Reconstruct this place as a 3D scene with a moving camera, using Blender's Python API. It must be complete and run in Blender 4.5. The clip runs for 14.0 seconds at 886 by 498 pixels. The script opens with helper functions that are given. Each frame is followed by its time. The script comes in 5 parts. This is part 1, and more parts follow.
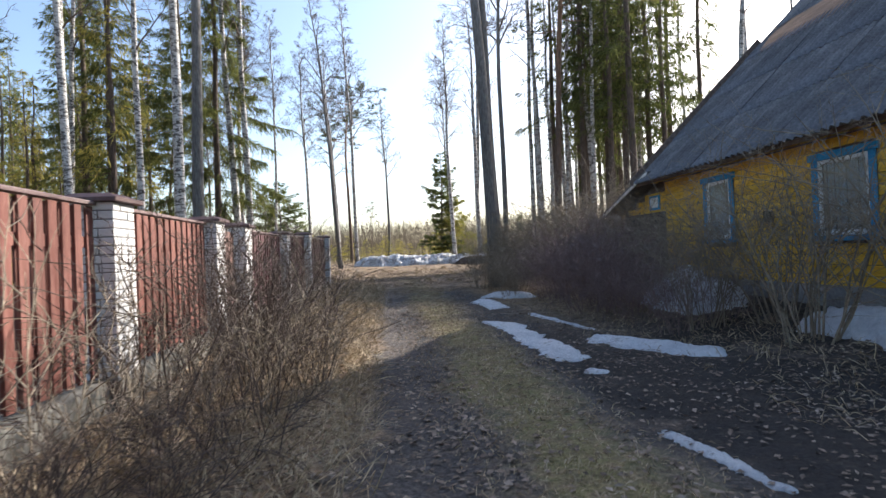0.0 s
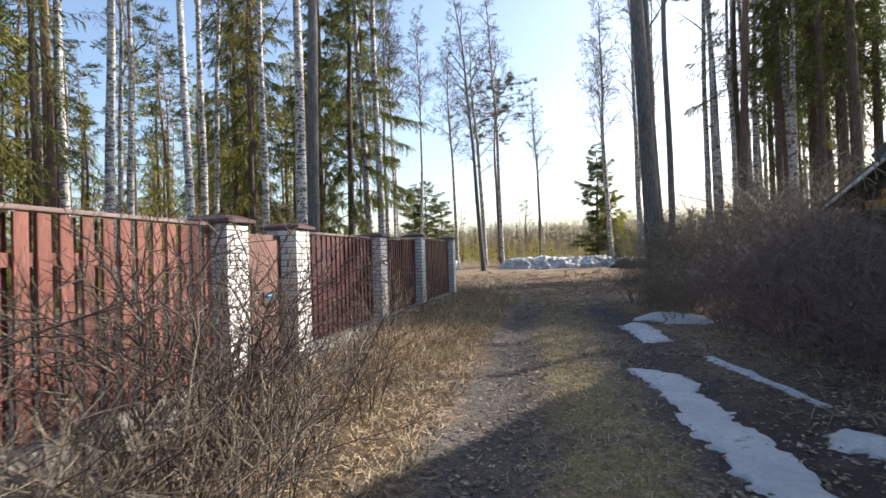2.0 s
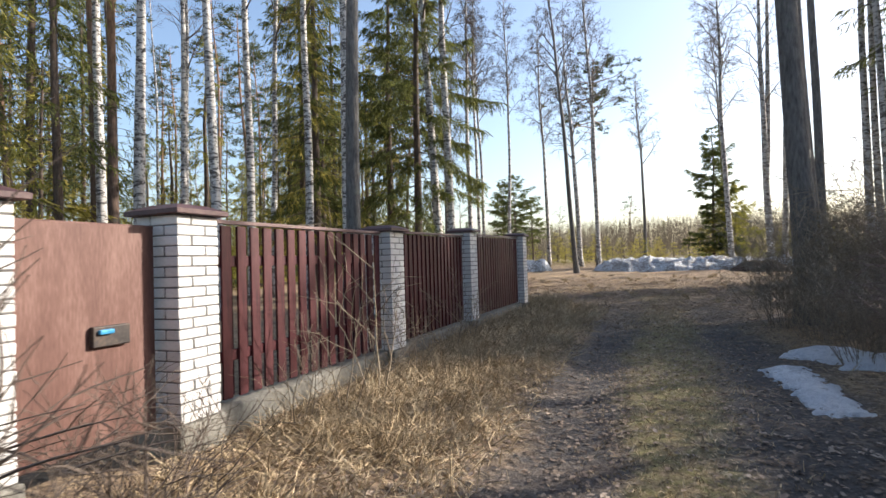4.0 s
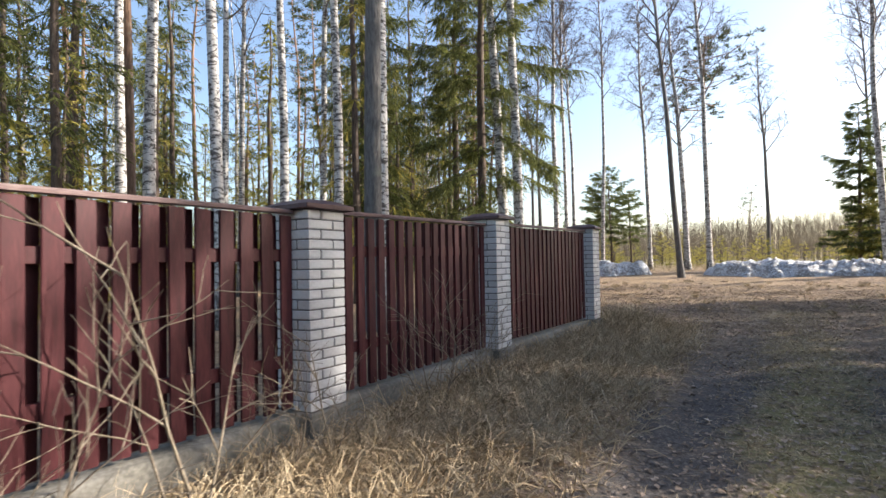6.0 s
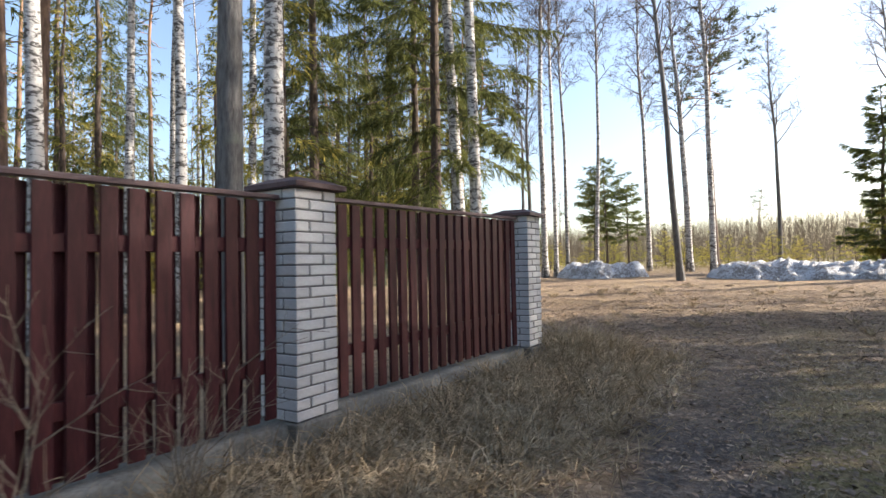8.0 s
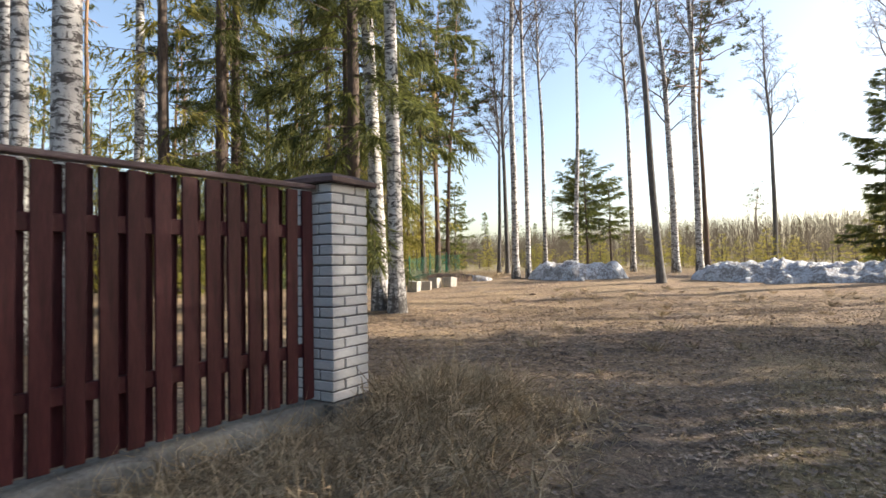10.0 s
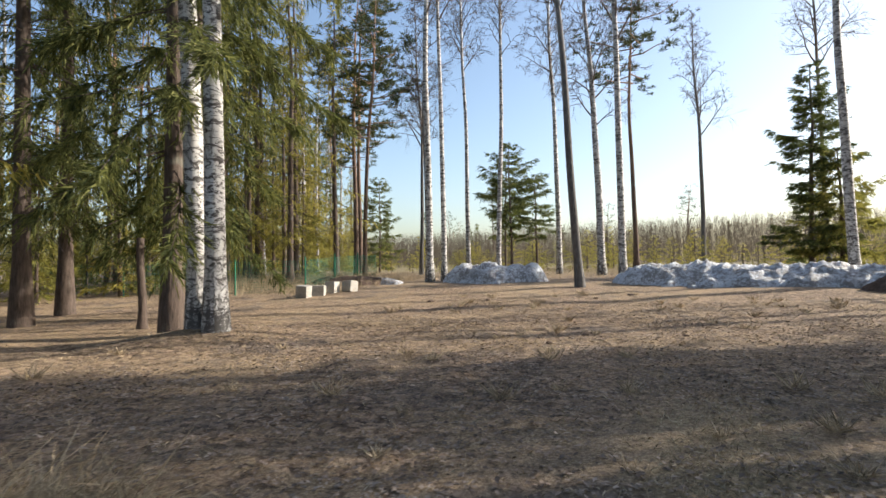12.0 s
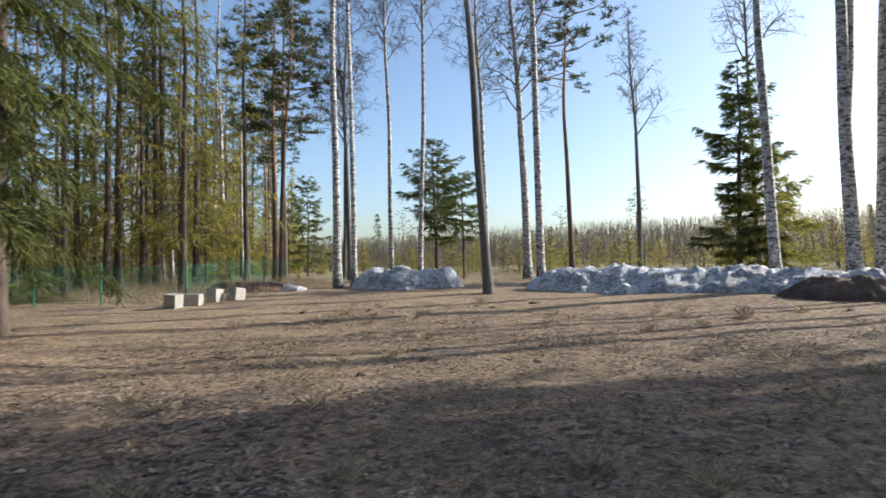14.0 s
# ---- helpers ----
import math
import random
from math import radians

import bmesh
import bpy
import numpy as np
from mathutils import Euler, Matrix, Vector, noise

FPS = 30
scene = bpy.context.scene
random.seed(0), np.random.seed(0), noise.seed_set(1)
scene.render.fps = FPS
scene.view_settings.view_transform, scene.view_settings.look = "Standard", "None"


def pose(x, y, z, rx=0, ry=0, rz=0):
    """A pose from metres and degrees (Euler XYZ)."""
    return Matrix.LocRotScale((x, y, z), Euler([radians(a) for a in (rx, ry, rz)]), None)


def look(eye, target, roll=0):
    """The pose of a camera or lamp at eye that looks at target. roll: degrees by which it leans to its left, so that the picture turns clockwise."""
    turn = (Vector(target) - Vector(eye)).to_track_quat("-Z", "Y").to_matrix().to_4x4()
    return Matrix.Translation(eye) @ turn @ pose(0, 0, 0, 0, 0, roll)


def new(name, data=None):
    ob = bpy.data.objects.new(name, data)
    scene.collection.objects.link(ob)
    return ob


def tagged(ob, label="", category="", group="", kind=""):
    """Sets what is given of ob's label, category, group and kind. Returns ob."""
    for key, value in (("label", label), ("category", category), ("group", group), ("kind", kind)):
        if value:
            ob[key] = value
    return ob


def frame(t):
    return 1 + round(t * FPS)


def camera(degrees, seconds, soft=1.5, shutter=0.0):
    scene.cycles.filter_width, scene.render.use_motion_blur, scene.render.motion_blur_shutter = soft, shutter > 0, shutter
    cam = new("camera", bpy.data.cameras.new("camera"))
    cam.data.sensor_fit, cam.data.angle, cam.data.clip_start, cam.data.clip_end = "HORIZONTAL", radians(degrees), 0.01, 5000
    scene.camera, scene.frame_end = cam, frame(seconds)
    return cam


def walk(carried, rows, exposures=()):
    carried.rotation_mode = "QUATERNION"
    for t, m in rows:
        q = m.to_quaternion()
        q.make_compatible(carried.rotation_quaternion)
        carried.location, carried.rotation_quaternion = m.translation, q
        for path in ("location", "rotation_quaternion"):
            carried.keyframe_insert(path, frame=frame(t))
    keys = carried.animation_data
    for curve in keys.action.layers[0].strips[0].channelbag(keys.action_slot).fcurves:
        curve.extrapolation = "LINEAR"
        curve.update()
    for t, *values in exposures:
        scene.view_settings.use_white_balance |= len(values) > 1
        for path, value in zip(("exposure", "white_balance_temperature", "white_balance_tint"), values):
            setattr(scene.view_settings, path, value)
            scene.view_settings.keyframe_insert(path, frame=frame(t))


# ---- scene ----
cam = camera(77.4, 14.0, soft=1.5, shutter=0.25)
METRES, EYE, TILT, LEAN, TURN = 21.58, 1.25, 0.0, 0.0, -5.9
ROWS = [
    (0.0, 0.0, 0.0, 0.0, 0.02, 0.47, 2.35),
    (0.5, 0.011, 0.0286, 0.0046, 1.07, 0.5, 2.36),
    (1.0, 0.0157, 0.0617, 0.0045, 8.12, 0.76, 2.12),
    (1.5, 0.0188, 0.0962, 0.0057, 11.95, 0.84, 2.03),
    (2.0, 0.0195, 0.1337, 0.0064, 16.27, 0.96, 1.86),
    (2.5, 0.0201, 0.1698, 0.0072, 17.74, 1.05, 1.86),
    (3.0, 0.0203, 0.2081, 0.0072, 21.29, 1.15, 1.84),
    (5.5, 0.0012, 0.3943, 0.0078, 33.7, 1.48, 1.25),
    (6.0, -0.0082, 0.4313, 0.006, 36.9, 1.56, 1.1),
    (6.5, -0.0148, 0.4691, 0.0056, 37.26, 1.54, 1.14),
    (7.0, -0.0207, 0.508, 0.0049, 37.95, 1.58, 1.1),
    (7.5, -0.0248, 0.547, 0.0058, 37.75, 1.62, 1.12),
    (10.0, -0.0377, 0.7314, 0.0043, 37.51, 1.56, 0.87),
    (10.5, -0.04, 0.7654, 0.0039, 35.82, 1.52, 0.9),
    (11.0, -0.0419, 0.8007, 0.0038, 35.67, 1.53, 0.8),
    (11.5, -0.0394, 0.834, 0.0048, 32.62, 1.5, 0.92),
    (12.0, -0.0407, 0.8661, 0.0054, 32.1, 1.53, 0.8),
    (12.5, -0.0362, 0.8979, 0.0064, 31.76, 1.52, 0.83),
    (13.0, -0.03, 0.9284, 0.006, 31.88, 1.63, 0.82),
    (13.5, -0.02, 0.9563, 0.0059, 31.62, 1.62, 0.86),
    (14.0, -0.004, 0.9852, 0.0074, 28.18, 1.69, 1.01),
]
walk(cam, [(t, pose(0, 0, EYE, TILT, LEAN, TURN) @ pose(METRES * x, METRES * y, METRES * z, 90 + pitch, roll, yaw)) for t, x, y, z, yaw, pitch, roll in ROWS],
     exposures=[(0.0, 1.26, 6150, 11), (3.0, 1.08, 6350, 11), (7.5, 1.42, 6450, 12), (10.5, 1.2, 6700, 11), (14.0, 0.75, 5850, 8)])

# ---- light ----
SUN_BEARING, SUN_HEIGHT = 53.0, 25.0          # degrees clockwise from +y, degrees above the horizon
sb, sh = radians(SUN_BEARING), radians(SUN_HEIGHT)
toward_sun = Vector((math.sin(sb) * math.cos(sh), math.cos(sb) * math.cos(sh), math.sin(sh)))
world = bpy.data.worlds.new("spring_sky")
scene.world = world
world.use_nodes = True
wn = world.node_tree.nodes
sky = wn.new("ShaderNodeTexSky")
sky.sky_type = "NISHITA"
sky.sun_disc = False
sky.sun_elevation, sky.sun_rotation = sh, sb
sky.air_density, sky.dust_density, sky.ozone_density = 1.0, 2.1, 1.1
wn["Background"].inputs["Strength"].default_value = 0.13
world.node_tree.links.new(sky.outputs[0], wn["Background"].inputs["Color"])
sun = new("sun", bpy.data.lights.new("sun", "SUN"))
sun.data.energy, sun.data.angle, sun.data.color = 4.8, radians(0.55), (1.0, 0.91, 0.79)
sun.matrix_world = look(toward_sun * 60, (0, 0, 0))


# ---- materials ----
def ramp(nt, stops, fac, x=0):
    r = nt.nodes.new("ShaderNodeValToRGB")
    e = r.color_ramp.elements
    while len(e) < len(stops):
        e.new(0.5)
    for el, (p, c) in zip(e, stops):
        el.position, el.color = p, (*c, 1) if len(c) == 3 else c
    nt.links.new(fac, r.inputs[0])
    return r.outputs[0]


def noise_of(nt, vec, scale, detail=4, rough=0.55, dist=0.0):
    n = nt.nodes.new("ShaderNodeTexNoise")
    n.inputs["Scale"].default_value, n.inputs["Detail"].default_value = scale, detail
    n.inputs["Roughness"].default_value, n.inputs["Distortion"].default_value = rough, dist
    nt.links.new(vec, n.inputs["Vector"])
    return n.outputs["Fac"]


def mixed(nt, fac, a, b, mode="MIX"):
    m = nt.nodes.new("ShaderNodeMix")
    m.data_type, m.blend_type = "RGBA", mode
    for v, s in ((fac, 0), (a, 6), (b, 7)):
        if isinstance(v, (int, float)):
            m.inputs[s].default_value = v
        elif isinstance(v, tuple):
            m.inputs[s].default_value = (*v, 1)
        else:
            nt.links.new(v, m.inputs[s])
    return m.outputs[2]


def calc(nt, op, a, b=0.0, c=0.0, clamp=False):
    m = nt.nodes.new("ShaderNodeMath")
    m.operation, m.use_clamp = op, clamp
    for i, v in enumerate((a, b, c)):
        if isinstance(v, (int, float)):
            m.inputs[i].default_value = v
        else:
            nt.links.new(v, m.inputs[i])
    return m.outputs[0]


def coords(nt, stretch=(1, 1, 1), world_space=False):
    if world_space:
        out = nt.nodes.new("ShaderNodeNewGeometry").outputs["Position"]
    else:
        out = nt.nodes.new("ShaderNodeTexCoord").outputs["Object"]
    mp = nt.nodes.new("ShaderNodeMapping")
    mp.inputs["Scale"].default_value = stretch
    nt.links.new(out, mp.inputs["Vector"])
    return mp.outputs[0]


def blank(name, rough=0.8, metal=0.0):
    m = bpy.data.materials.new(name)
    m.use_nodes = True
    b = m.node_tree.nodes["Principled BSDF"]
    b.inputs["Roughness"].default_value, b.inputs["Metallic"].default_value = rough, metal
    b.inputs["Specular IOR Level"].default_value = 0.3
    return m, m.node_tree, b


def bumped(nt, b, height, strength=0.4, distance=0.01):
    bp = nt.nodes.new("ShaderNodeBump")
    bp.inputs["Strength"].default_value, bp.inputs["Distance"].default_value = strength, distance
    nt.links.new(height, bp.inputs["Height"])
    nt.links.new(bp.outputs[0], b.inputs["Normal"])


def surface(name, dark, mid, light, scale=6.0, fine=60.0, rough=0.8, bump=0.4, dist=0.006, stretch=(1, 1, 1), vary=0.25, island=False, metal=0.0,
            world_space=False):
    """Three tones mixed by a broad and a fine noise, with relief and a shade of its own for each piece."""
    m, nt, b = blank(name, rough, metal)
    v = coords(nt, stretch, world_space)
    broad, grain = noise_of(nt, v, scale, 5), noise_of(nt, v, fine, 3)
    f = calc(nt, "ADD", calc(nt, "MULTIPLY", broad, 0.6), calc(nt, "MULTIPLY", grain, 0.4))
    col = ramp(nt, [(0.34, dark), (0.5, mid), (0.66, light)], f)
    if vary:
        rnd = nt.nodes.new("ShaderNodeNewGeometry").outputs["Random Per Island"] if island else nt.nodes.new("ShaderNodeObjectInfo").outputs["Random"]
        col = mixed(nt, 1.0, col, ramp(nt, [(0, (1 - vary,) * 3), (1, (1, 1, 1))], rnd), "MULTIPLY")
    nt.links.new(col, b.inputs["Base Color"])
    bumped(nt, b, f, bump, dist)
    return m


def foliage_mat(name, dark, mid, light, through_amount=0.42):
    m, nt, b = blank(name, 0.75)
    rnd = nt.nodes.new("ShaderNodeNewGeometry").outputs["Random Per Island"]
    own = nt.nodes.new("ShaderNodeObjectInfo").outputs["Random"]
    col = ramp(nt, [(0.0, dark), (0.55, mid), (1.0, light)], rnd)
    col = mixed(nt, 1.0, col, ramp(nt, [(0, (0.7, 0.75, 0.7)), (1, (1.1, 1.05, 1.0))], own), "MULTIPLY")
    nt.links.new(col, b.inputs["Base Color"])
    tr = nt.nodes.new("ShaderNodeBsdfTranslucent")
    nt.links.new(col, tr.inputs["Color"])
    mx = nt.nodes.new("ShaderNodeMixShader")
    mx.inputs[0].default_value = through_amount
    nt.links.new(b.outputs[0], mx.inputs[1])
    nt.links.new(tr.outputs[0], mx.inputs[2])
    nt.links.new(mx.outputs[0], nt.nodes["Material Output"].inputs[0])
    return m


def birch_bark_mat(name, white, base_dark):
    m, nt, b = blank(name, 0.7)
    v = coords(nt)
    flat = coords(nt, (2.0, 2.0, 4.4))
    tall = coords(nt, (3.0, 3.0, 1.1))
    bands = noise_of(nt, flat, 2.6, 7, 0.72, 1.1)
    marks = ramp(nt, [(0.487, (0, 0, 0)), (0.55, (1, 1, 1))], bands)
    patch = ramp(nt, [(0.56, (0, 0, 0)), (0.68, (1, 1, 1))], noise_of(nt, tall, 1.6, 5, 0.7, 0.6))
    sep = nt.nodes.new("ShaderNodeSeparateXYZ")
    nt.links.new(v, sep.inputs[0])
    low = calc(nt, "ADD", calc(nt, "MULTIPLY", noise_of(nt, coords(nt, (4.5, 4.5, 2.6)), 2.2, 7, 0.75, 0.8), 1.7), calc(nt, "SUBTRACT", 0.34, calc(nt, "MULTIPLY", sep.outputs[2], 0.16), clamp=True))
    low = ramp(nt, [(0.50, (0, 0, 0)), (0.62, (1, 1, 1))], calc(nt, "MULTIPLY", low, 0.5))
    tone = mixed(nt, noise_of(nt, v, 7, 4), white, tuple(c * 0.72 for c in white))
    col = mixed(nt, marks, tone, (0.075, 0.066, 0.06))
    col = mixed(nt, patch, col, (0.12, 0.11, 0.10))
    col = mixed(nt, low, col, base_dark)
    nt.links.new(col, b.inputs["Base Color"])
    bumped(nt, b, calc(nt, "ADD", bands, noise_of(nt, tall, 14, 3)), 0.5, 0.012)
    return m


def bark_mat(name, lowc, highc, change, ridge=7.0):
    """Bark that turns from one tone low down to another up the stem."""
    m, nt, b = blank(name, 0.9)
    v = coords(nt)
    tall = coords(nt, (1, 1, 0.22))
    sep = nt.nodes.new("ShaderNodeSeparateXYZ")
    nt.links.new(v, sep.inputs[0])
    up = calc(nt, "DIVIDE", calc(nt, "ADD", sep.outputs[2], calc(nt, "MULTIPLY", noise_of(nt, v, 0.9), 3.0)), change, clamp=True)
    rid = noise_of(nt, tall, ridge * 3, 5, 0.65)
    col = mixed(nt, ramp(nt, [(0.55, (0, 0, 0)), (0.95, (1, 1, 1))], up), lowc, highc)
    col = mixed(nt, 1.0, col, ramp(nt, [(0.3, (0.45, 0.45, 0.45)), (0.62, (1.15, 1.15, 1.15))], rid), "MULTIPLY")
    col = mixed(nt, ramp(nt, [(0.60, (0, 0, 0)), (0.72, (0.45, 0.45, 0.45))], noise_of(nt, v, 3.0, 5)), col, (0.20, 0.21, 0.17))
    nt.links.new(col, b.inputs["Base Color"])
    bumped(nt, b, rid, 0.8, 0.03)
    return m


def ground_mat():
    m, nt, b = blank("soil_and_litter", 0.95)
    v = coords(nt, world_space=True)
    sep = nt.nodes.new("ShaderNodeSeparateXYZ")
    nt.links.new(v, sep.inputs[0])
    x, y = sep.outputs[0], sep.outputs[1]
    wob = calc(nt, "MULTIPLY", calc(nt, "SUBTRACT", noise_of(nt, v, 0.55, 5, 0.6), 0.5), 1.5)
    wob2 = calc(nt, "MULTIPLY", calc(nt, "SUBTRACT", noise_of(nt, v, 5.0, 4, 0.6), 0.5), 0.5)
    xw = calc(nt, "ADD", calc(nt, "ADD", x, wob), wob2)

    def band(centre, half, soft):
        d = calc(nt, "ABSOLUTE", calc(nt, "SUBTRACT", xw, centre))
        return calc(nt, "DIVIDE", calc(nt, "SUBTRACT", half + soft, d), soft, clamp=True)
    fine = noise_of(nt, v, 38, 5, 0.7)
    mid = noise_of(nt, v, 7, 5, 0.6)
    big = noise_of(nt, v, 0.35, 4)
    vor = nt.nodes.new("ShaderNodeTexVoronoi")
    vor.inputs["Scale"].default_value = 15.0
    nt.links.new(v, vor.inputs["Vector"])
    speck = nt.nodes.new("ShaderNodeSeparateColor")
    nt.links.new(vor.outputs["Color"], speck.inputs[0])
    litter = ramp(nt, [(0.25, (0.050, 0.034, 0.024)), (0.5, (0.185, 0.125, 0.082)), (0.75, (0.40, 0.29, 0.195))], calc(nt, "ADD", calc(nt, "MULTIPLY", fine, 0.55), calc(nt, "MULTIPLY", speck.outputs[0], 0.45)))
    straw = ramp(nt, [(0.3, (0.095, 0.066, 0.038)), (0.5, (0.30, 0.212, 0.122)), (0.7, (0.54, 0.41, 0.25))], fine)
    soil = ramp(nt, [(0.3, (0.034, 0.030, 0.028)), (0.52, (0.090, 0.080, 0.073)), (0.72, (0.18, 0.16, 0.14))], fine)
    moss = ramp(nt, [(0.3, (0.085, 0.072, 0.028)), (0.52, (0.205, 0.175, 0.072)), (0.72, (0.34, 0.28, 0.14))], fine)
    base = mixed(nt, ramp(nt, [(0.42, (0, 0, 0)), (0.6, (1, 1, 1))], calc(nt, "ADD", calc(nt, "MULTIPLY", big, 0.5), calc(nt, "MULTIPLY", mid, 0.5))), litter, straw)
    lane = calc(nt, "MULTIPLY", calc(nt, "DIVIDE", calc(nt, "SUBTRACT", 24.0, y), 8.0, clamp=True), 1.0)
    ruts = calc(nt, "MAXIMUM", band(0.22, 0.30, 0.30), band(1.95, 0.28, 0.45))
    # Soil zone right of x = 1.55, fading out from y = 7 to 11
    house_side = calc(nt, "MULTIPLY", calc(nt, "DIVIDE", calc(nt, "SUBTRACT", xw, 1.55), 0.35, clamp=True), calc(nt, "DIVIDE", calc(nt, "SUBTRACT", 11.0, y), 4.0, clamp=True))
    ruts = calc(nt, "MAXIMUM", ruts, calc(nt, "MULTIPLY", house_side, 0.85))
    strip = band(1.08, 0.36, 0.25)
    rough_edge = ramp(nt, [(0.36, (0.25, 0.25, 0.25)), (0.58, (1, 1, 1))], mid)
    col = mixed(nt, calc(nt, "MULTIPLY", calc(nt, "MULTIPLY", strip, lane), rough_edge), base, moss)
    col = mixed(nt, calc(nt, "MULTIPLY", calc(nt, "MULTIPLY", ruts, lane), ramp(nt, [(0.3, (0.62, 0.62, 0.62)), (0.5, (1, 1, 1))], mid)), col, soil)
    bare = ramp(nt, [(0.56, (0, 0, 0)), (0.66, (0.8, 0.8, 0.8))], noise_of(nt, v, 0.8, 5, 0.6))
    # Near-black tone mixed over the house-side zone, up to 0.75
    col = mixed(nt, calc(nt, "MULTIPLY", house_side, 0.75), col, (0.020, 0.017, 0.016))
    col = mixed(nt, bare, col, mixed(nt, 0.4, soil, litter))
    green = calc(nt, "MULTIPLY", calc(nt, "DIVIDE", calc(nt, "SUBTRACT", y, 44.0), 12.0, clamp=True), 0.8)
    col = mixed(nt, green, col, ramp(nt, [(0.3, (0.10, 0.09, 0.04)), (0.6, (0.26, 0.22, 0.11))], mid))
    nt.links.new(col, b.inputs["Base Color"])
    bumped(nt, b, calc(nt, "ADD", calc(nt, "MULTIPLY", fine, 0.5), calc(nt, "ADD", mid, calc(nt, "MULTIPLY", speck.outputs[0], 0.3))), 0.9, 0.035)
    return m


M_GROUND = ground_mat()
M_BIRCH = birch_bark_mat("birch_bark", (0.62, 0.60, 0.57), (0.07, 0.065, 0.06))
M_ASPEN = bark_mat("grey_bark", (0.135, 0.128, 0.122), (0.23, 0.215, 0.20), 12.0)
M_PINE_BARK = bark_mat("pine_bark", (0.13, 0.09, 0.07), (0.30, 0.185, 0.115), 13.0, 5.0)
M_SPRUCE_BARK = bark_mat("spruce_bark", (0.105, 0.078, 0.062), (0.13, 0.10, 0.08), 12.0)
M_SPRUCE = foliage_mat("spruce_needles", (0.044, 0.058, 0.020), (0.122, 0.140, 0.042), (0.22, 0.23, 0.072), 0.5)
M_YOUNG = foliage_mat("young_spruce_needles", (0.14, 0.135, 0.03), (0.32, 0.29, 0.065), (0.48, 0.41, 0.11), 0.5)
M_PINE = foliage_mat("pine_needles", (0.030, 0.042, 0.018), (0.080, 0.095, 0.040), (0.15, 0.15, 0.06))
M_TWIG = surface("twig_bark", (0.060, 0.045, 0.036), (0.115, 0.088, 0.070), (0.19, 0.15, 0.12), 8, 50, 0.85, 0.3, 0.002, vary=0.3, island=True)
M_TWIG_PALE = surface("pale_twig_bark", (0.14, 0.11, 0.080), (0.27, 0.22, 0.16), (0.40, 0.34, 0.255), 8, 50, 0.85, 0.3, 0.002, vary=0.35, island=True)
M_TWIG_RED = surface("purple_brown_twigs", (0.13, 0.088, 0.080), (0.25, 0.175, 0.16), (0.36, 0.27, 0.24), 8, 50, 0.85, 0.3, 0.002, vary=0.4, island=True)
M_STRAW = surface("dry_grass", (0.30, 0.22, 0.125), (0.53, 0.41, 0.255), (0.70, 0.585, 0.40), 3, 30, 0.9, 0.1, 0.001, vary=0.55, island=True, world_space=True)
M_LEAF = surface("dead_leaves", (0.15, 0.105, 0.075), (0.31, 0.23, 0.17), (0.54, 0.44, 0.345), 3, 30, 0.85, 0.2, 0.002, vary=0.65, island=True, world_space=True)


def snow_mat(name, dirt):
    """Granular old snow with specks and smears of dirt."""
    m, nt, b = blank(name, 0.55)
    v = coords(nt)
    grain, lump = noise_of(nt, v, 22, 6, 0.7), noise_of(nt, v, 1.7, 5, 0.6)
    col = ramp(nt, [(0.35, (0.56, 0.59, 0.63)), (0.6, (0.84, 0.85, 0.87))], calc(nt, "ADD", calc(nt, "MULTIPLY", grain, 0.5), calc(nt, "MULTIPLY", lump, 0.5)))
    speck = ramp(nt, [(0.60 - dirt, (0, 0, 0)), (0.70 - dirt, (1, 1, 1))], calc(nt, "ADD", calc(nt, "MULTIPLY", noise_of(nt, v, 9, 7, 0.75), 0.6), calc(nt, "MULTIPLY", lump, 0.4)))
    col = mixed(nt, calc(nt, "MULTIPLY", speck, 0.8), col, (0.15, 0.125, 0.105))
    nt.links.new(col, b.inputs["Base Color"])
    bumped(nt, b, calc(nt, "ADD", grain, lump), 1.0, 0.07)
    return m


M_SNOW = snow_mat("old_snow", 0.03)
M_DIRTSNOW = snow_mat("dirty_snow", 0.15)
M_BRICK = surface("white_silicate_brick", (0.50, 0.49, 0.47), (0.62, 0.61, 0.59), (0.70, 0.69, 0.67), 3.5, 45, 0.85, 0.5, 0.004, vary=0.16)
M_MORTAR = surface("grey_mortar", (0.09, 0.088, 0.085), (0.15, 0.145, 0.14), (0.22, 0.21, 0.20), 6, 70, 0.95, 0.6, 0.005, vary=0)
M_CONCRETE = surface("rough_concrete", (0.095, 0.09, 0.076), (0.18, 0.17, 0.145), (0.29, 0.28, 0.245), 2.4, 35, 0.9, 0.7, 0.012, vary=0.12, world_space=True)
M_BOARD = surface("red_stained_board", (0.038, 0.0085, 0.010), (0.074, 0.016, 0.019), (0.112, 0.031, 0.033), 2.0, 22, 0.55, 0.35, 0.004, stretch=(6, 6, 0.7), vary=0.3)
M_BOARD_OLD = surface("faded_red_board", (0.12, 0.040, 0.030), (0.20, 0.075, 0.055), (0.28, 0.13, 0.10), 2.0, 22, 0.7, 0.4, 0.004, stretch=(6, 6, 0.7), vary=0.3)
M_CAP = surface("purple_brown_metal_cap", (0.045, 0.022, 0.022), (0.075, 0.038, 0.038), (0.12, 0.075, 0.070), 3, 40, 0.5, 0.25, 0.003, vary=0.15)
M_RAILTOP = surface("weathered_top_board", (0.11, 0.070, 0.066), (0.18, 0.12, 0.115), (0.28, 0.22, 0.20), 2, 26, 0.6, 0.4, 0.004, stretch=(6, 0.7, 6), vary=0.15)
